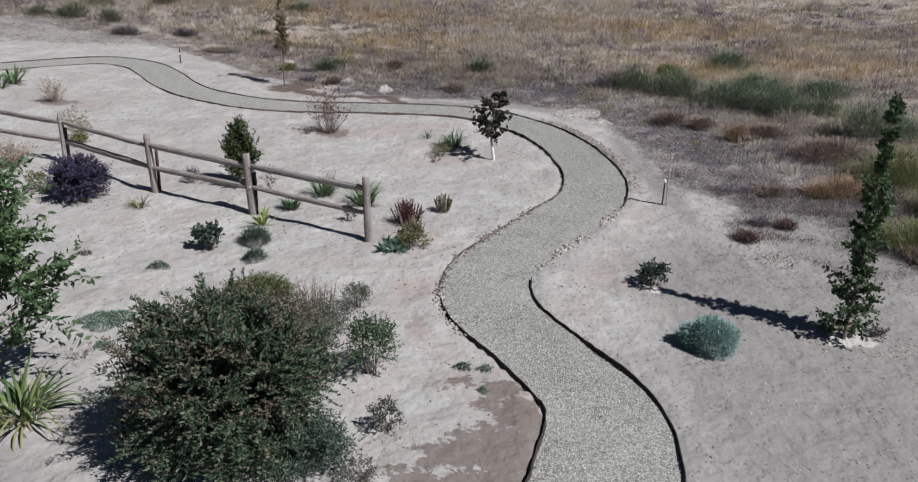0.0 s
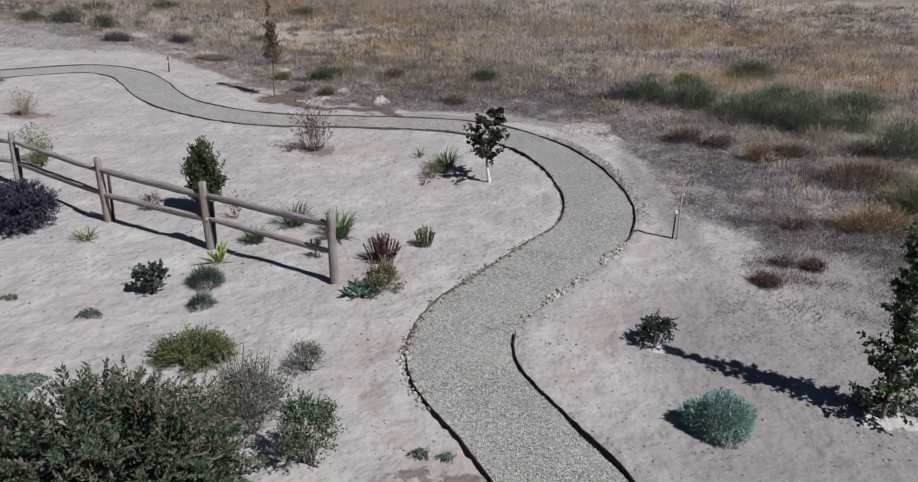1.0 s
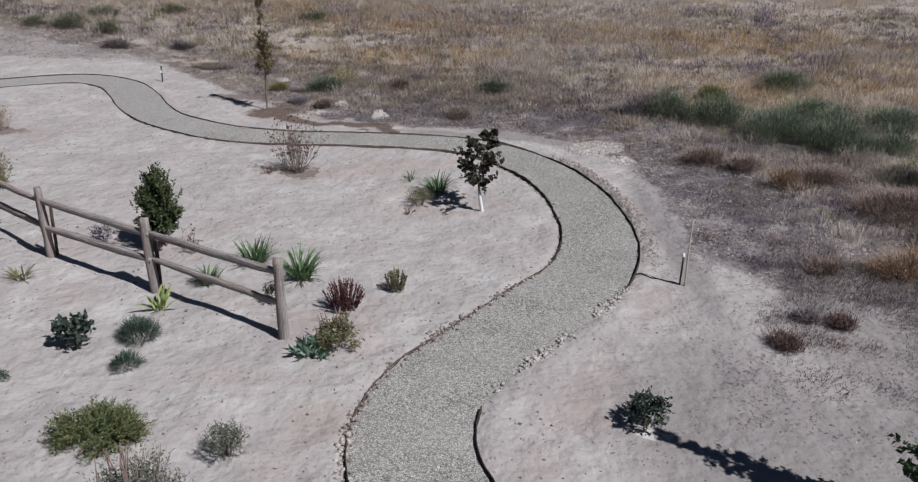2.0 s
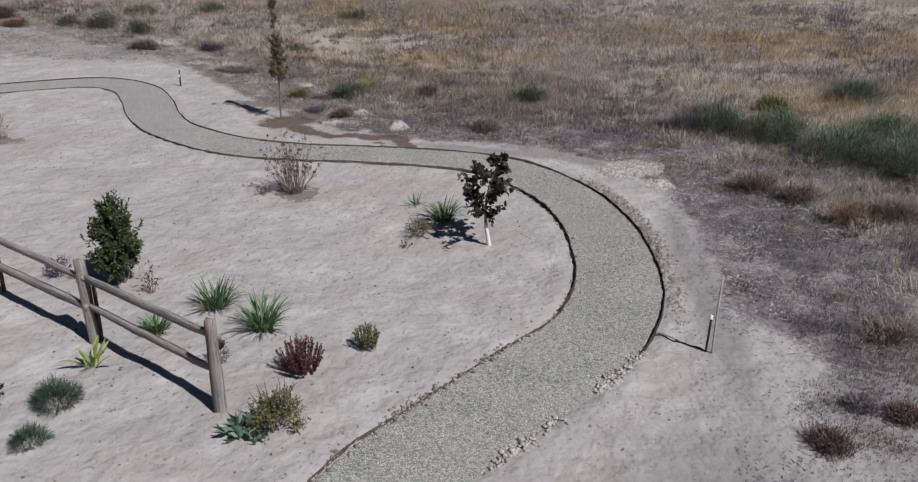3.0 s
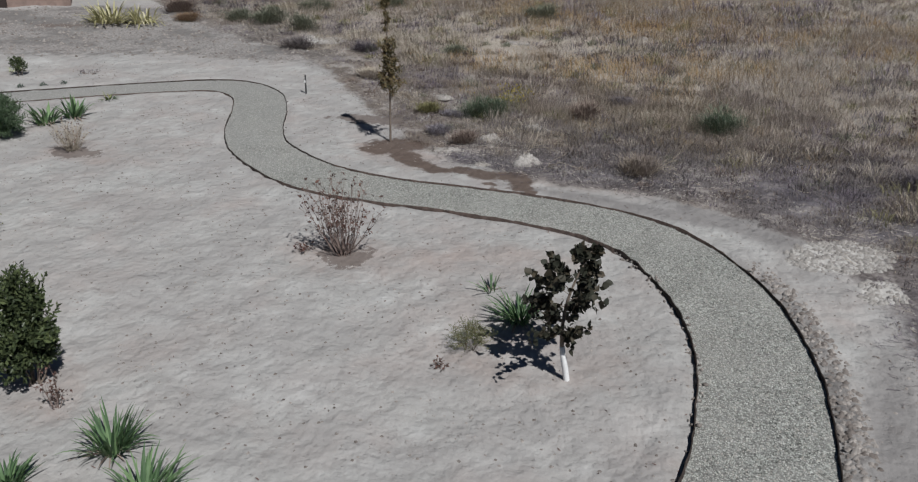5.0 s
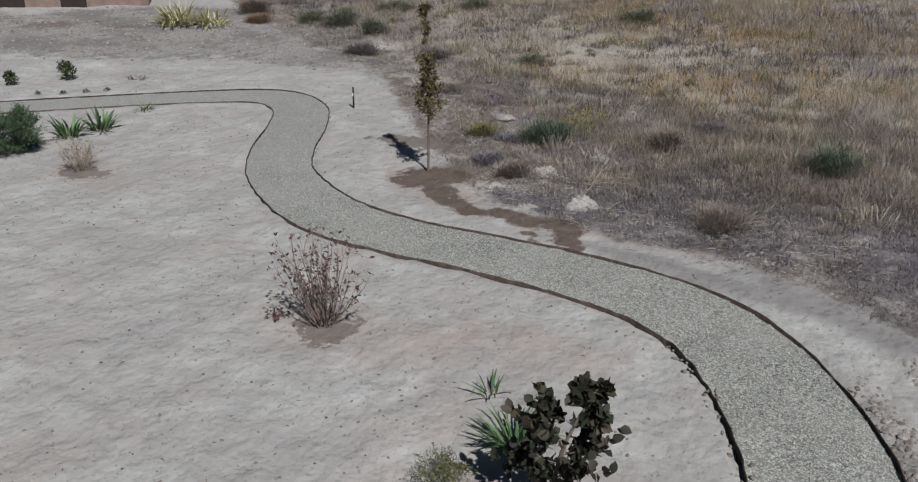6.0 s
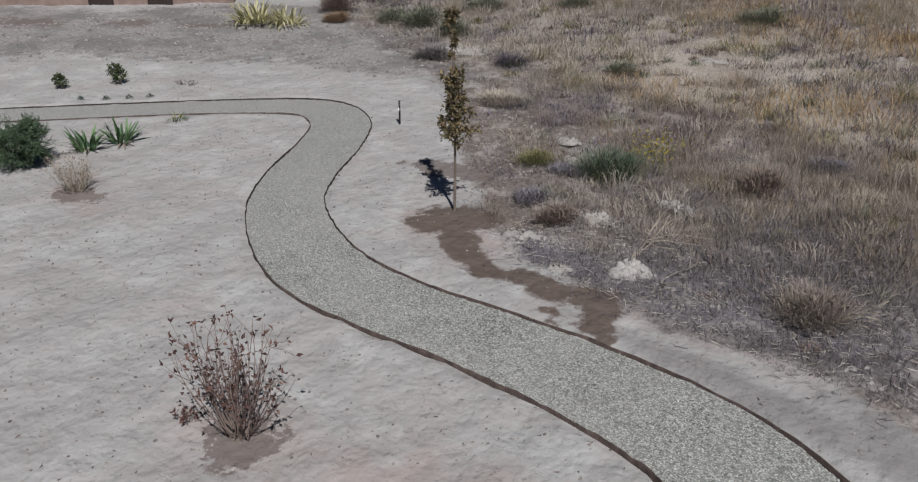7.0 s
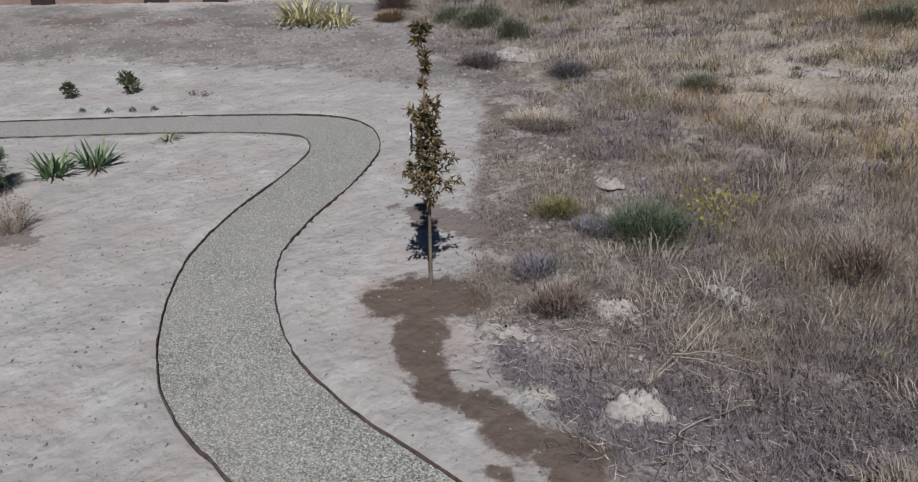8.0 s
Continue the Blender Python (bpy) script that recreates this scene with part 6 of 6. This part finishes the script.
grass("violet_weeds", L_VIOLET, 22000, 508, 0.24, 8, 0.009, 0.1, "low violet-grey weeds in patches", 0.15, droop=1.0, stand=-1.0, bonus=lambda p: 1.5 * blobs(p[:, 0], p[:, 1], [(6.5, 36.6, 6.0, 1.9, 0), (-1.0, 27.6, 2.5, 1.0, 0), (-3.0, 26.7, 1.9, 0.9, 10), (5.0, 25.3, 2.0, 1.2, 0)]) - upper_bank(p))
grass("field_weeds", L_RUST, 20000, 504, 0.27, 8, 0.009, 0.4, "low reddish-brown dry weeds", 0.10, droop=1.0, stand=-0.4, bonus=lambda p: -0.8 * open_ground(p))
grass("rim_grass", L_TANGRASS, 20000, 509, 0.30, 7, 0.0045, 0.12, "dense tan dry grass along the field's rim", -0.05, stand=0.4, bonus=lambda p: -blobs(p[:, 0], p[:, 1], [(-2.8, 26.7, 2.2, 1.0, 10), (-5.3, 26.3, 1.0, 0.5, 0)]), lo=(-13, 25.3), hi=(3, 34))
grass("ashen_weeds", L_ASHEN, 4200, 521, 0.22, 9, 0.006, 0.1, "dark ashen weeds along the field's rim", 0.1, droop=1.1, lo=(-7, 25.3), hi=(3, 30), bonus=lambda p: blobs(p[:, 0], p[:, 1], [(-2.8, 26.8, 2.2, 1.2, 10), (-5.3, 26.4, 1.0, 0.6, 0)]))
grass("rim_weeds", L_SCRUB, 7000, 510, 0.20, 8, 0.005, 0.05, "dense low grey weeds along the field's rim", -0.3, droop=1.0, lo=(-13, 25), hi=(7, 33))
grass("bend_weeds", L_ASHEN, 9500, 516, 0.17, 8, 0.0055, 0.05, "sparse low grey weeds beyond the bend", -0.1, droop=1.1, lo=(3, 16.5), hi=(9.5, 25.5))
grass("pale_grass", L_PALEGRASS, 26000, 518, 0.32, 8, 0.0066, 0.4, "pale bleached grass in patches over the field", 0.0, bonus=lambda p: 0.6 * np.clip((p[:, 1] - 37) / 4, -1, 1) + blobs(p[:, 0], p[:, 1], [(1.5, 40, 4.5, 6.5, 0)]) - 0.9 * blobs(p[:, 0], p[:, 1], [(-11.5, 40.5, 6.0, 6, 0), (-8.0, 36.5, 3.8, 4, 0), (5.0, 42.0, 8.0, 2.4, 0), (6.5, 36.6, 5.5, 1.6, 0)]), lo=(-28, 29.5), hi=(8, 58))
grass("fringe_weeds", L_MAROON, 2600, 519, 0.16, 8, 0.007, -3.6, "patches of low maroon weeds on the field's fringe", 0.25, droop=1.0, lo=(4.4, 13.4), hi=(9.5, 18))
grass("fringe_scrub", L_SCRUB, 4200, 520, 0.15, 8, 0.007, -3.6, "patches of low grey weeds on the field's fringe", 0.1, droop=1.0, lo=(4.2, 13.2), hi=(9.5, 18))
grass("green_weeds", L_BUSH, 14000, 505, 0.28, 9, 0.008, 2.2, "patches of dull green weeds among dry grass", 0.25)


def weed_clumps(name, mat, n, seed, tall, reach, label, low=0.3, droop=0.7, width=0.0092, each=72):
    """Separate rounded clumps of weeds, no two alike in height and spread."""
    rng = np.random.default_rng(seed)
    p = scatter(n * 3, (-26, 12), (22, 52), rng)
    p = p[(p[:, 0] < 10.5 + (p[:, 1] - 12) * 0.46) & (into_field(p[:, 0], p[:, 1]) > low) & (from_path(p[:, 0], p[:, 1]) > 0.5)][:n]
    k = len(p)
    size = rng.uniform(0.5, 1.3, k)
    f = into_field(p[:, 0], p[:, 1])
    high = tall * size * (0.5 + 0.5 * np.clip(f / 3, 0, 1))
    rad = reach * size * rng.uniform(0.7, 1.4, k)
    idx = np.repeat(np.arange(k), each)
    off = rng.normal(size=(k * each, 2)) * 0.5 * rad[idx][:, None]
    xy = p[idx] + off
    r = np.hypot(*off.T) / rad[idx]
    base = np.column_stack([xy, ground_at(xy[:, 0], xy[:, 1]) - 0.015 + high[idx] * 0.25 * rng.random(k * each)])
    way_ = np.column_stack([off / rad[idx][:, None] * 0.8 + rng.normal(size=(k * each, 2)) * 0.35, np.full(k * each, 0.9)])
    far = np.hypot(xy[:, 0] + 2, xy[:, 1] - 22)
    s = Soup()
    add_blades(s, base, way_, high[idx] * (1.05 - 0.5 * np.clip(r, 0, 1)), (width * (0.8 + far / 26))[:, None], droop, rng)
    tagged(new(name, s.mesh(name, mat)), label, "weeds", kind="stuff")


weed_clumps("straw_clumps", L_STRAW, 380, 511, 0.50, 0.50, "rounded clumps of bleached grass in the field", 1.8, 1.0, each=90)
weed_clumps("violet_clumps", L_VIOLET, 420, 512, 0.26, 0.46, "low violet-grey weed clumps in the field", 0.2, 1.1)
weed_clumps("olive_clumps", L_OLIVE, 240, 513, 0.34, 0.38, "olive-green weed clumps in the field", 1.2)
weed_clumps("rusty_clumps", L_RUST, 330, 514, 0.28, 0.28, "reddish-brown dry weed clumps in the field", 0.3, 0.9)
weed_clumps("dark_clumps", L_BUSH, 200, 515, 0.30, 0.30, "dull green weed clumps in the field", 1.0, 0.8)


def litter(name, mat, n, seed, lo, hi, ok, size, label, flat_=True):
    """Short broken stalks lying about."""
    rng = np.random.default_rng(seed)
    p = rng.uniform(lo, hi, (n, 2))
    p = p[ok(p[:, 0], p[:, 1], rng)]
    k = len(p)
    base = np.column_stack([p, ground_at(p[:, 0], p[:, 1]) + 0.006])
    a = rng.uniform(0, 6.28, k)
    ln = size * rng.uniform(0.4, 1.3, (k, 1))
    d = np.column_stack([np.cos(a), np.sin(a), rng.uniform(-0.02, 0.3, k)])
    up = np.array([0, 0, 1.0])
    sd_ = np.cross(d, up) * 0.0045
    e = base + d * ln
    mid = (base + e) / 2 + rng.normal(size=(k, 3)) * 0.15 * ln * [1, 1, 0.2]
    v = np.stack([base - sd_, base + sd_, mid + sd_, mid - sd_, mid + up * 0.007, e], 1).reshape(-1, 3)
    q = np.arange(k)[:, None] * 6
    s = Soup().add(v, tris=np.vstack([q + [0, 1, 4], q + [3, 0, 4], q + [4, 1, 2], q + [4, 2, 5], q + [3, 4, 5]]))
    tagged(new(name, s.mesh(name, mat)), label, "plant litter", kind="stuff")


def clods(name, n, seed, lo, hi, ok, size, mat, label):
    """Small lumps of dry earth."""
    rng = np.random.default_rng(seed)
    p = rng.uniform(lo, hi, (n, 2))
    p = p[ok(p[:, 0], p[:, 1], rng)]
    k = len(p)
    r = size * rng.uniform(0.35, 1.0, (k, 1)) ** 1.5
    shape = np.array([(1, 0, 0), (0.3, 0.95, 0), (-0.8, 0.6, 0), (-0.8, -0.6, 0), (0.3, -0.95, 0), (0.35, 0.2, 0.65), (-0.35, -0.05, 0.75)])
    v = shape[None] * r[:, :, None] * rng.uniform(0.65, 1.3, (k, 7, 3))
    t = rng.uniform(0, 6.28, k)
    cs, sn = np.cos(t)[:, None], np.sin(t)[:, None]
    v = np.stack([v[..., 0] * cs - v[..., 1] * sn, v[..., 0] * sn + v[..., 1] * cs, v[..., 2]], -1) + np.column_stack([p, ground_at(p[:, 0], p[:, 1]) - 0.004])[:, None]
    q = np.arange(k)[:, None] * 7
    s = Soup().add(v.reshape(-1, 3), tris=np.vstack([q + f for f in ([0, 1, 5], [1, 2, 5], [5, 2, 6], [2, 3, 6], [3, 4, 6], [4, 0, 5], [4, 5, 6])]))
    tagged(new(name, s.mesh(name, mat)), label, "clods", kind="stuff")


litter("dry_litter", L_SCRUB, 20000, 601, (-24, 11), (16, 36), lambda x, y, r: (into_field(x, y) > -0.3) & (into_field(x, y) < 5) & (from_path(x, y) > 0.35), 0.17, "broken grey stalks lying on the soil")
litter("bleached_litter", L_STRAW, 5500, 602, (-24, 11), (16, 36), lambda x, y, r: (into_field(x, y) > 0.2) & (into_field(x, y) < 6) & (from_path(x, y) > 0.6), 0.22, "bleached straw lying on the soil")
litter("fringe_litter", L_SCRUB, 5200, 604, (3.4, 12.5), (9.5, 18.5), lambda x, y, r: (into_field(x, y) < 0.1) & (into_field(x, y) > -4.5) & (patch(np.column_stack([x, y]), 0.8, 5.5) + 0.45 * r.random(len(x)) > 0.22), 0.055, "broken grey stalks on the pale fringe of the field")
litter("bend_litter", L_STRAW, 4200, 605, (3, 16.5), (9.5, 26), lambda x, y, r: (into_field(x, y) > 0.05) & (patch(np.column_stack([x, y]), 1.0, 1.5) + 0.5 * r.random(len(x)) > 0.2), 0.14, "bleached twigs on grey soil beyond the bend")
litter("pale_twigs", L_PALEGRASS, 5200, 606, (-7, 25), (8, 30), lambda x, y, r: (into_field(x, y) > 0.05) & (blobs(x, y, [(-2.6, 26.8, 2.4, 1.3, 10), (-5.4, 26.6, 1.2, 0.8, 0), (4.0, 25.6, 2.5, 1.2, 0)]) > 0.35), 0.17, "bleached twigs strewn over grey weeds")
clods("bend_clods", 7500, 710, (3, 16.5), (9.5, 26), lambda x, y, r: (into_field(x, y) > 0.0) & (patch(np.column_stack([x, y]), 1.2, 2.5) + 0.3 * r.random(len(x)) > 0.2), 0.04, CHALK, "pale lumps of earth beyond the bend")
litter("garden_litter", L_DRYRED, 2800, 603, (-20, 6), (5, 28), lambda x, y, r: (into_field(x, y) < 0) & (from_path(x, y) > 0.05) & (patch(np.column_stack([x, y]), 0.55, 4.4) + 0.5 * r.random(len(x)) > 0.15), 0.05, "scattered dead leaves and twigs on the bare soil")


clods("soil_clods", 50000, 701, (-26, 4), (9, 34), lambda x, y, r: (from_path(x, y) > 0.03) & (r.random(len(x)) < 0.22 + 0.5 * turned_soil(x, y) + 0.8 * np.clip(patch(np.column_stack([x, y]), 0.9, 3.3), 0, 1)), 0.029, CLOD, "small lumps of dry earth on the bare soil")
clods("trodden_clods", 6000, 708, (1.9, 4.5), (8.5, 13.5), lambda x, y, r: (from_path(x, y) > 0.1) & (patch(np.column_stack([x, y]), 1.1, 8.8) + 0.4 * r.random(len(x)) > 0.12), 0.026, CLOD, "crumbs of trodden dry earth")
clods("crumb_patches", 30000, 709, (-18, 7), (3, 27), lambda x, y, r: (from_path(x, y) > 0.15) & (into_field(x, y) < -0.2) & (patch(np.column_stack([x, y]), 0.9, 9.9) > 0.46), 0.021, CLOD, "patches of crumbled earth on the bare soil")
clods("strip_clods", 7000, 711, (0.8, 17.3), (3.8, 24.5), lambda x, y, r: (from_path(x, y) > 0.04) & (from_path(x, y) < 0.42) & (turned_soil(x, y) + 0.3 * r.random(len(x)) > 0.3), 0.05, CLOD, "lumps of turned earth along the outer edging")
clods("bank_clods", 15000, 702, (-30, 10), (8, 34), lambda x, y, r: (from_path(x, y) > 0.15) & (turned_soil(x, y) > 0.45), 0.075, CLOD, "lumps of turned dry earth")
clods("pale_rubble", 3000, 703, (0.6, 22.5), (3.6, 26), lambda x, y, r: (from_path(x, y) > 0.5) & (blobs(x, y, PALE) > 0.4), 0.065, CHALK, "pale earth rubble beside the path")
clods("basin_clods", 1500, 704, (3.9, 9.9), (6.2, 11.6), lambda x, y, r: (np.abs(np.hypot((x - 4.98) / 0.72, (y - 10.72) / 0.42) - 0.9) < 0.25 + 0.15 * r.normal(size=len(x))), 0.032, CLOD, "pale lumps round a watering basin")


# sparse crumbs whose dark colour stands for crumb and shadow together
clods("dark_crumbs", 6500, 713, (-20, 6), (8.5, 28), lambda x, y, r: (from_path(x, y) > 0.06) & (into_field(x, y) < -0.1) & (patch(np.column_stack([x, y]), 0.7, 12.3) + 0.35 * r.random(len(x)) > 0.34), 0.030, DARKCLOD, "crumbs of earth on the pale soil, coloured dark for their shadows")
crumb_spots = [(o.matrix_world.translation.x, o.matrix_world.translation.y, o.dimensions.x, o.dimensions.y) for o in scene.objects if o.name.startswith("earth_mound")]
clods("fringe_clods", 1800, 707, (3.0, 12.5), (9.5, 18.5), lambda x, y, r: (into_field(x, y) < 0.3) & (patch(np.column_stack([x, y]), 0.7, 6.5) > 0.0), 0.027, CLOD, "lumps of dry earth along the field's fringe")
clods("far_crumbs", 2600, 712, (-12, 40), (26, 58), lambda x, y, r: (patch(np.column_stack([x, y]), 0.35, 3.1) + 0.3 * r.random(len(x)) > 0.32), 0.17, CHALK, "pale lumps and stones far out in the field")
weed_clumps("far_clumps", L_VIOLET, 160, 517, 0.55, 0.8, "dark weed clumps far out in the field", 12.0, 0.8, 0.012, 90)
clods("field_crumbs", 14000, 705, (-14, 24), (8, 40), lambda x, y, r: (into_field(x, y) > 0.2) & (from_path(x, y) > 0.5) & (patch(np.column_stack([x, y]), 1.3, 7.7) > 0.24), 0.05, CHALK, "pale crumbs of earth among the weeds")
clods("mound_crumbs", 9000, 706, (-12, 25), (3, 34), lambda x, y, r: np.any([np.abs(np.hypot((x - cx) / (w * 0.62), (y - cy) / (d * 0.62)) - 0.85) < 0.3 for cx, cy, w, d in crumb_spots], axis=0), 0.05, CHALK, "crumbled pale earth round the mounds")


# ---------------------------------------------------------------- the low building far off
def build_shed():
    a, b = Vector((-41.0, 15.8, 0)), Vector((-28.5, 32.6, 0))
    d = (b - a).normalized()
    back = Vector((-d.y, d.x, 0))
    x, y = b.x, b.y
    root = thing("shed", x, y, "long low brown building with dark doorways", "building")
    z0 = float(land(x, y))

    def slab(name, u0, u1, z_0, z_1, front, depth, mat):
        bm = bmesh.new()
        vs = [bm.verts.new(-d * u + back * w + Vector((0, 0, z))) for u, w, z in ((u0, front, z_0), (u1, front, z_0), (u1, front + depth, z_0), (u0, front + depth, z_0), (u0, front, z_1), (u1, front, z_1), (u1, front + depth, z_1), (u0, front + depth, z_1))]
        for f in ((0, 1, 5, 4), (1, 2, 6, 5), (2, 3, 7, 6), (3, 0, 4, 7), (4, 5, 6, 7), (3, 2, 1, 0)):
            bm.faces.new([vs[i] for i in f])
        bmesh.ops.recalc_face_normals(bm, faces=bm.faces)
        bmesh.ops.bevel(bm, geom=bm.edges[:], offset=0.02, segments=1, affect="EDGES")
        me = bpy.data.meshes.new(name)
        bm.to_mesh(me)
        bm.free()
        me.materials.append(mat)
        return part(name, me, root)

    wall = plain_material("brown_boards", (0.24, 0.175, 0.15), 0.85, 0.2, 3)
    dark = plain_material("dark_doors", (0.035, 0.025, 0.022), 0.7, 0.2, 3)
    slab("wall", 0, 20.9, -1.0, 2.5, 0.0, 5.0, wall)
    slab("roof", -0.4, 21.3, 2.55, 2.75, -0.5, 6.0, dark)
    for u in (2.35, 4.6, 9.0, 12.4):
        slab("door", u, u + 0.95, -0.9, 1.9, -0.05, 0.1, dark)


build_shed()

# stones where the edging lies buried
build_stone_border(1, L_GAP[0] - 0.6, L_GAP[1], 300, 801, "line of small brown stones and clods along the path", CLOD, 0.013, 0.042)
build_stone_border(1, L_GAP[1] - 0.2, along_at(-0.9, 23.9), 130, 803, "brown clods and small stones against the edging", CLOD, 0.012, 0.038)
build_stone_border(-1, R_GAP[0] + 0.4, R_GAP[1], 290, 802, "line of small pale stones and clods along the path", RUBBLE, 0.010, 0.044)
build_stone_border(1, along_at(-0.33, 10.75), along_at(-0.33, 11.75), 70, 804, "small heap of pale stones beside the edging", RUBBLE, 0.014, 0.040)
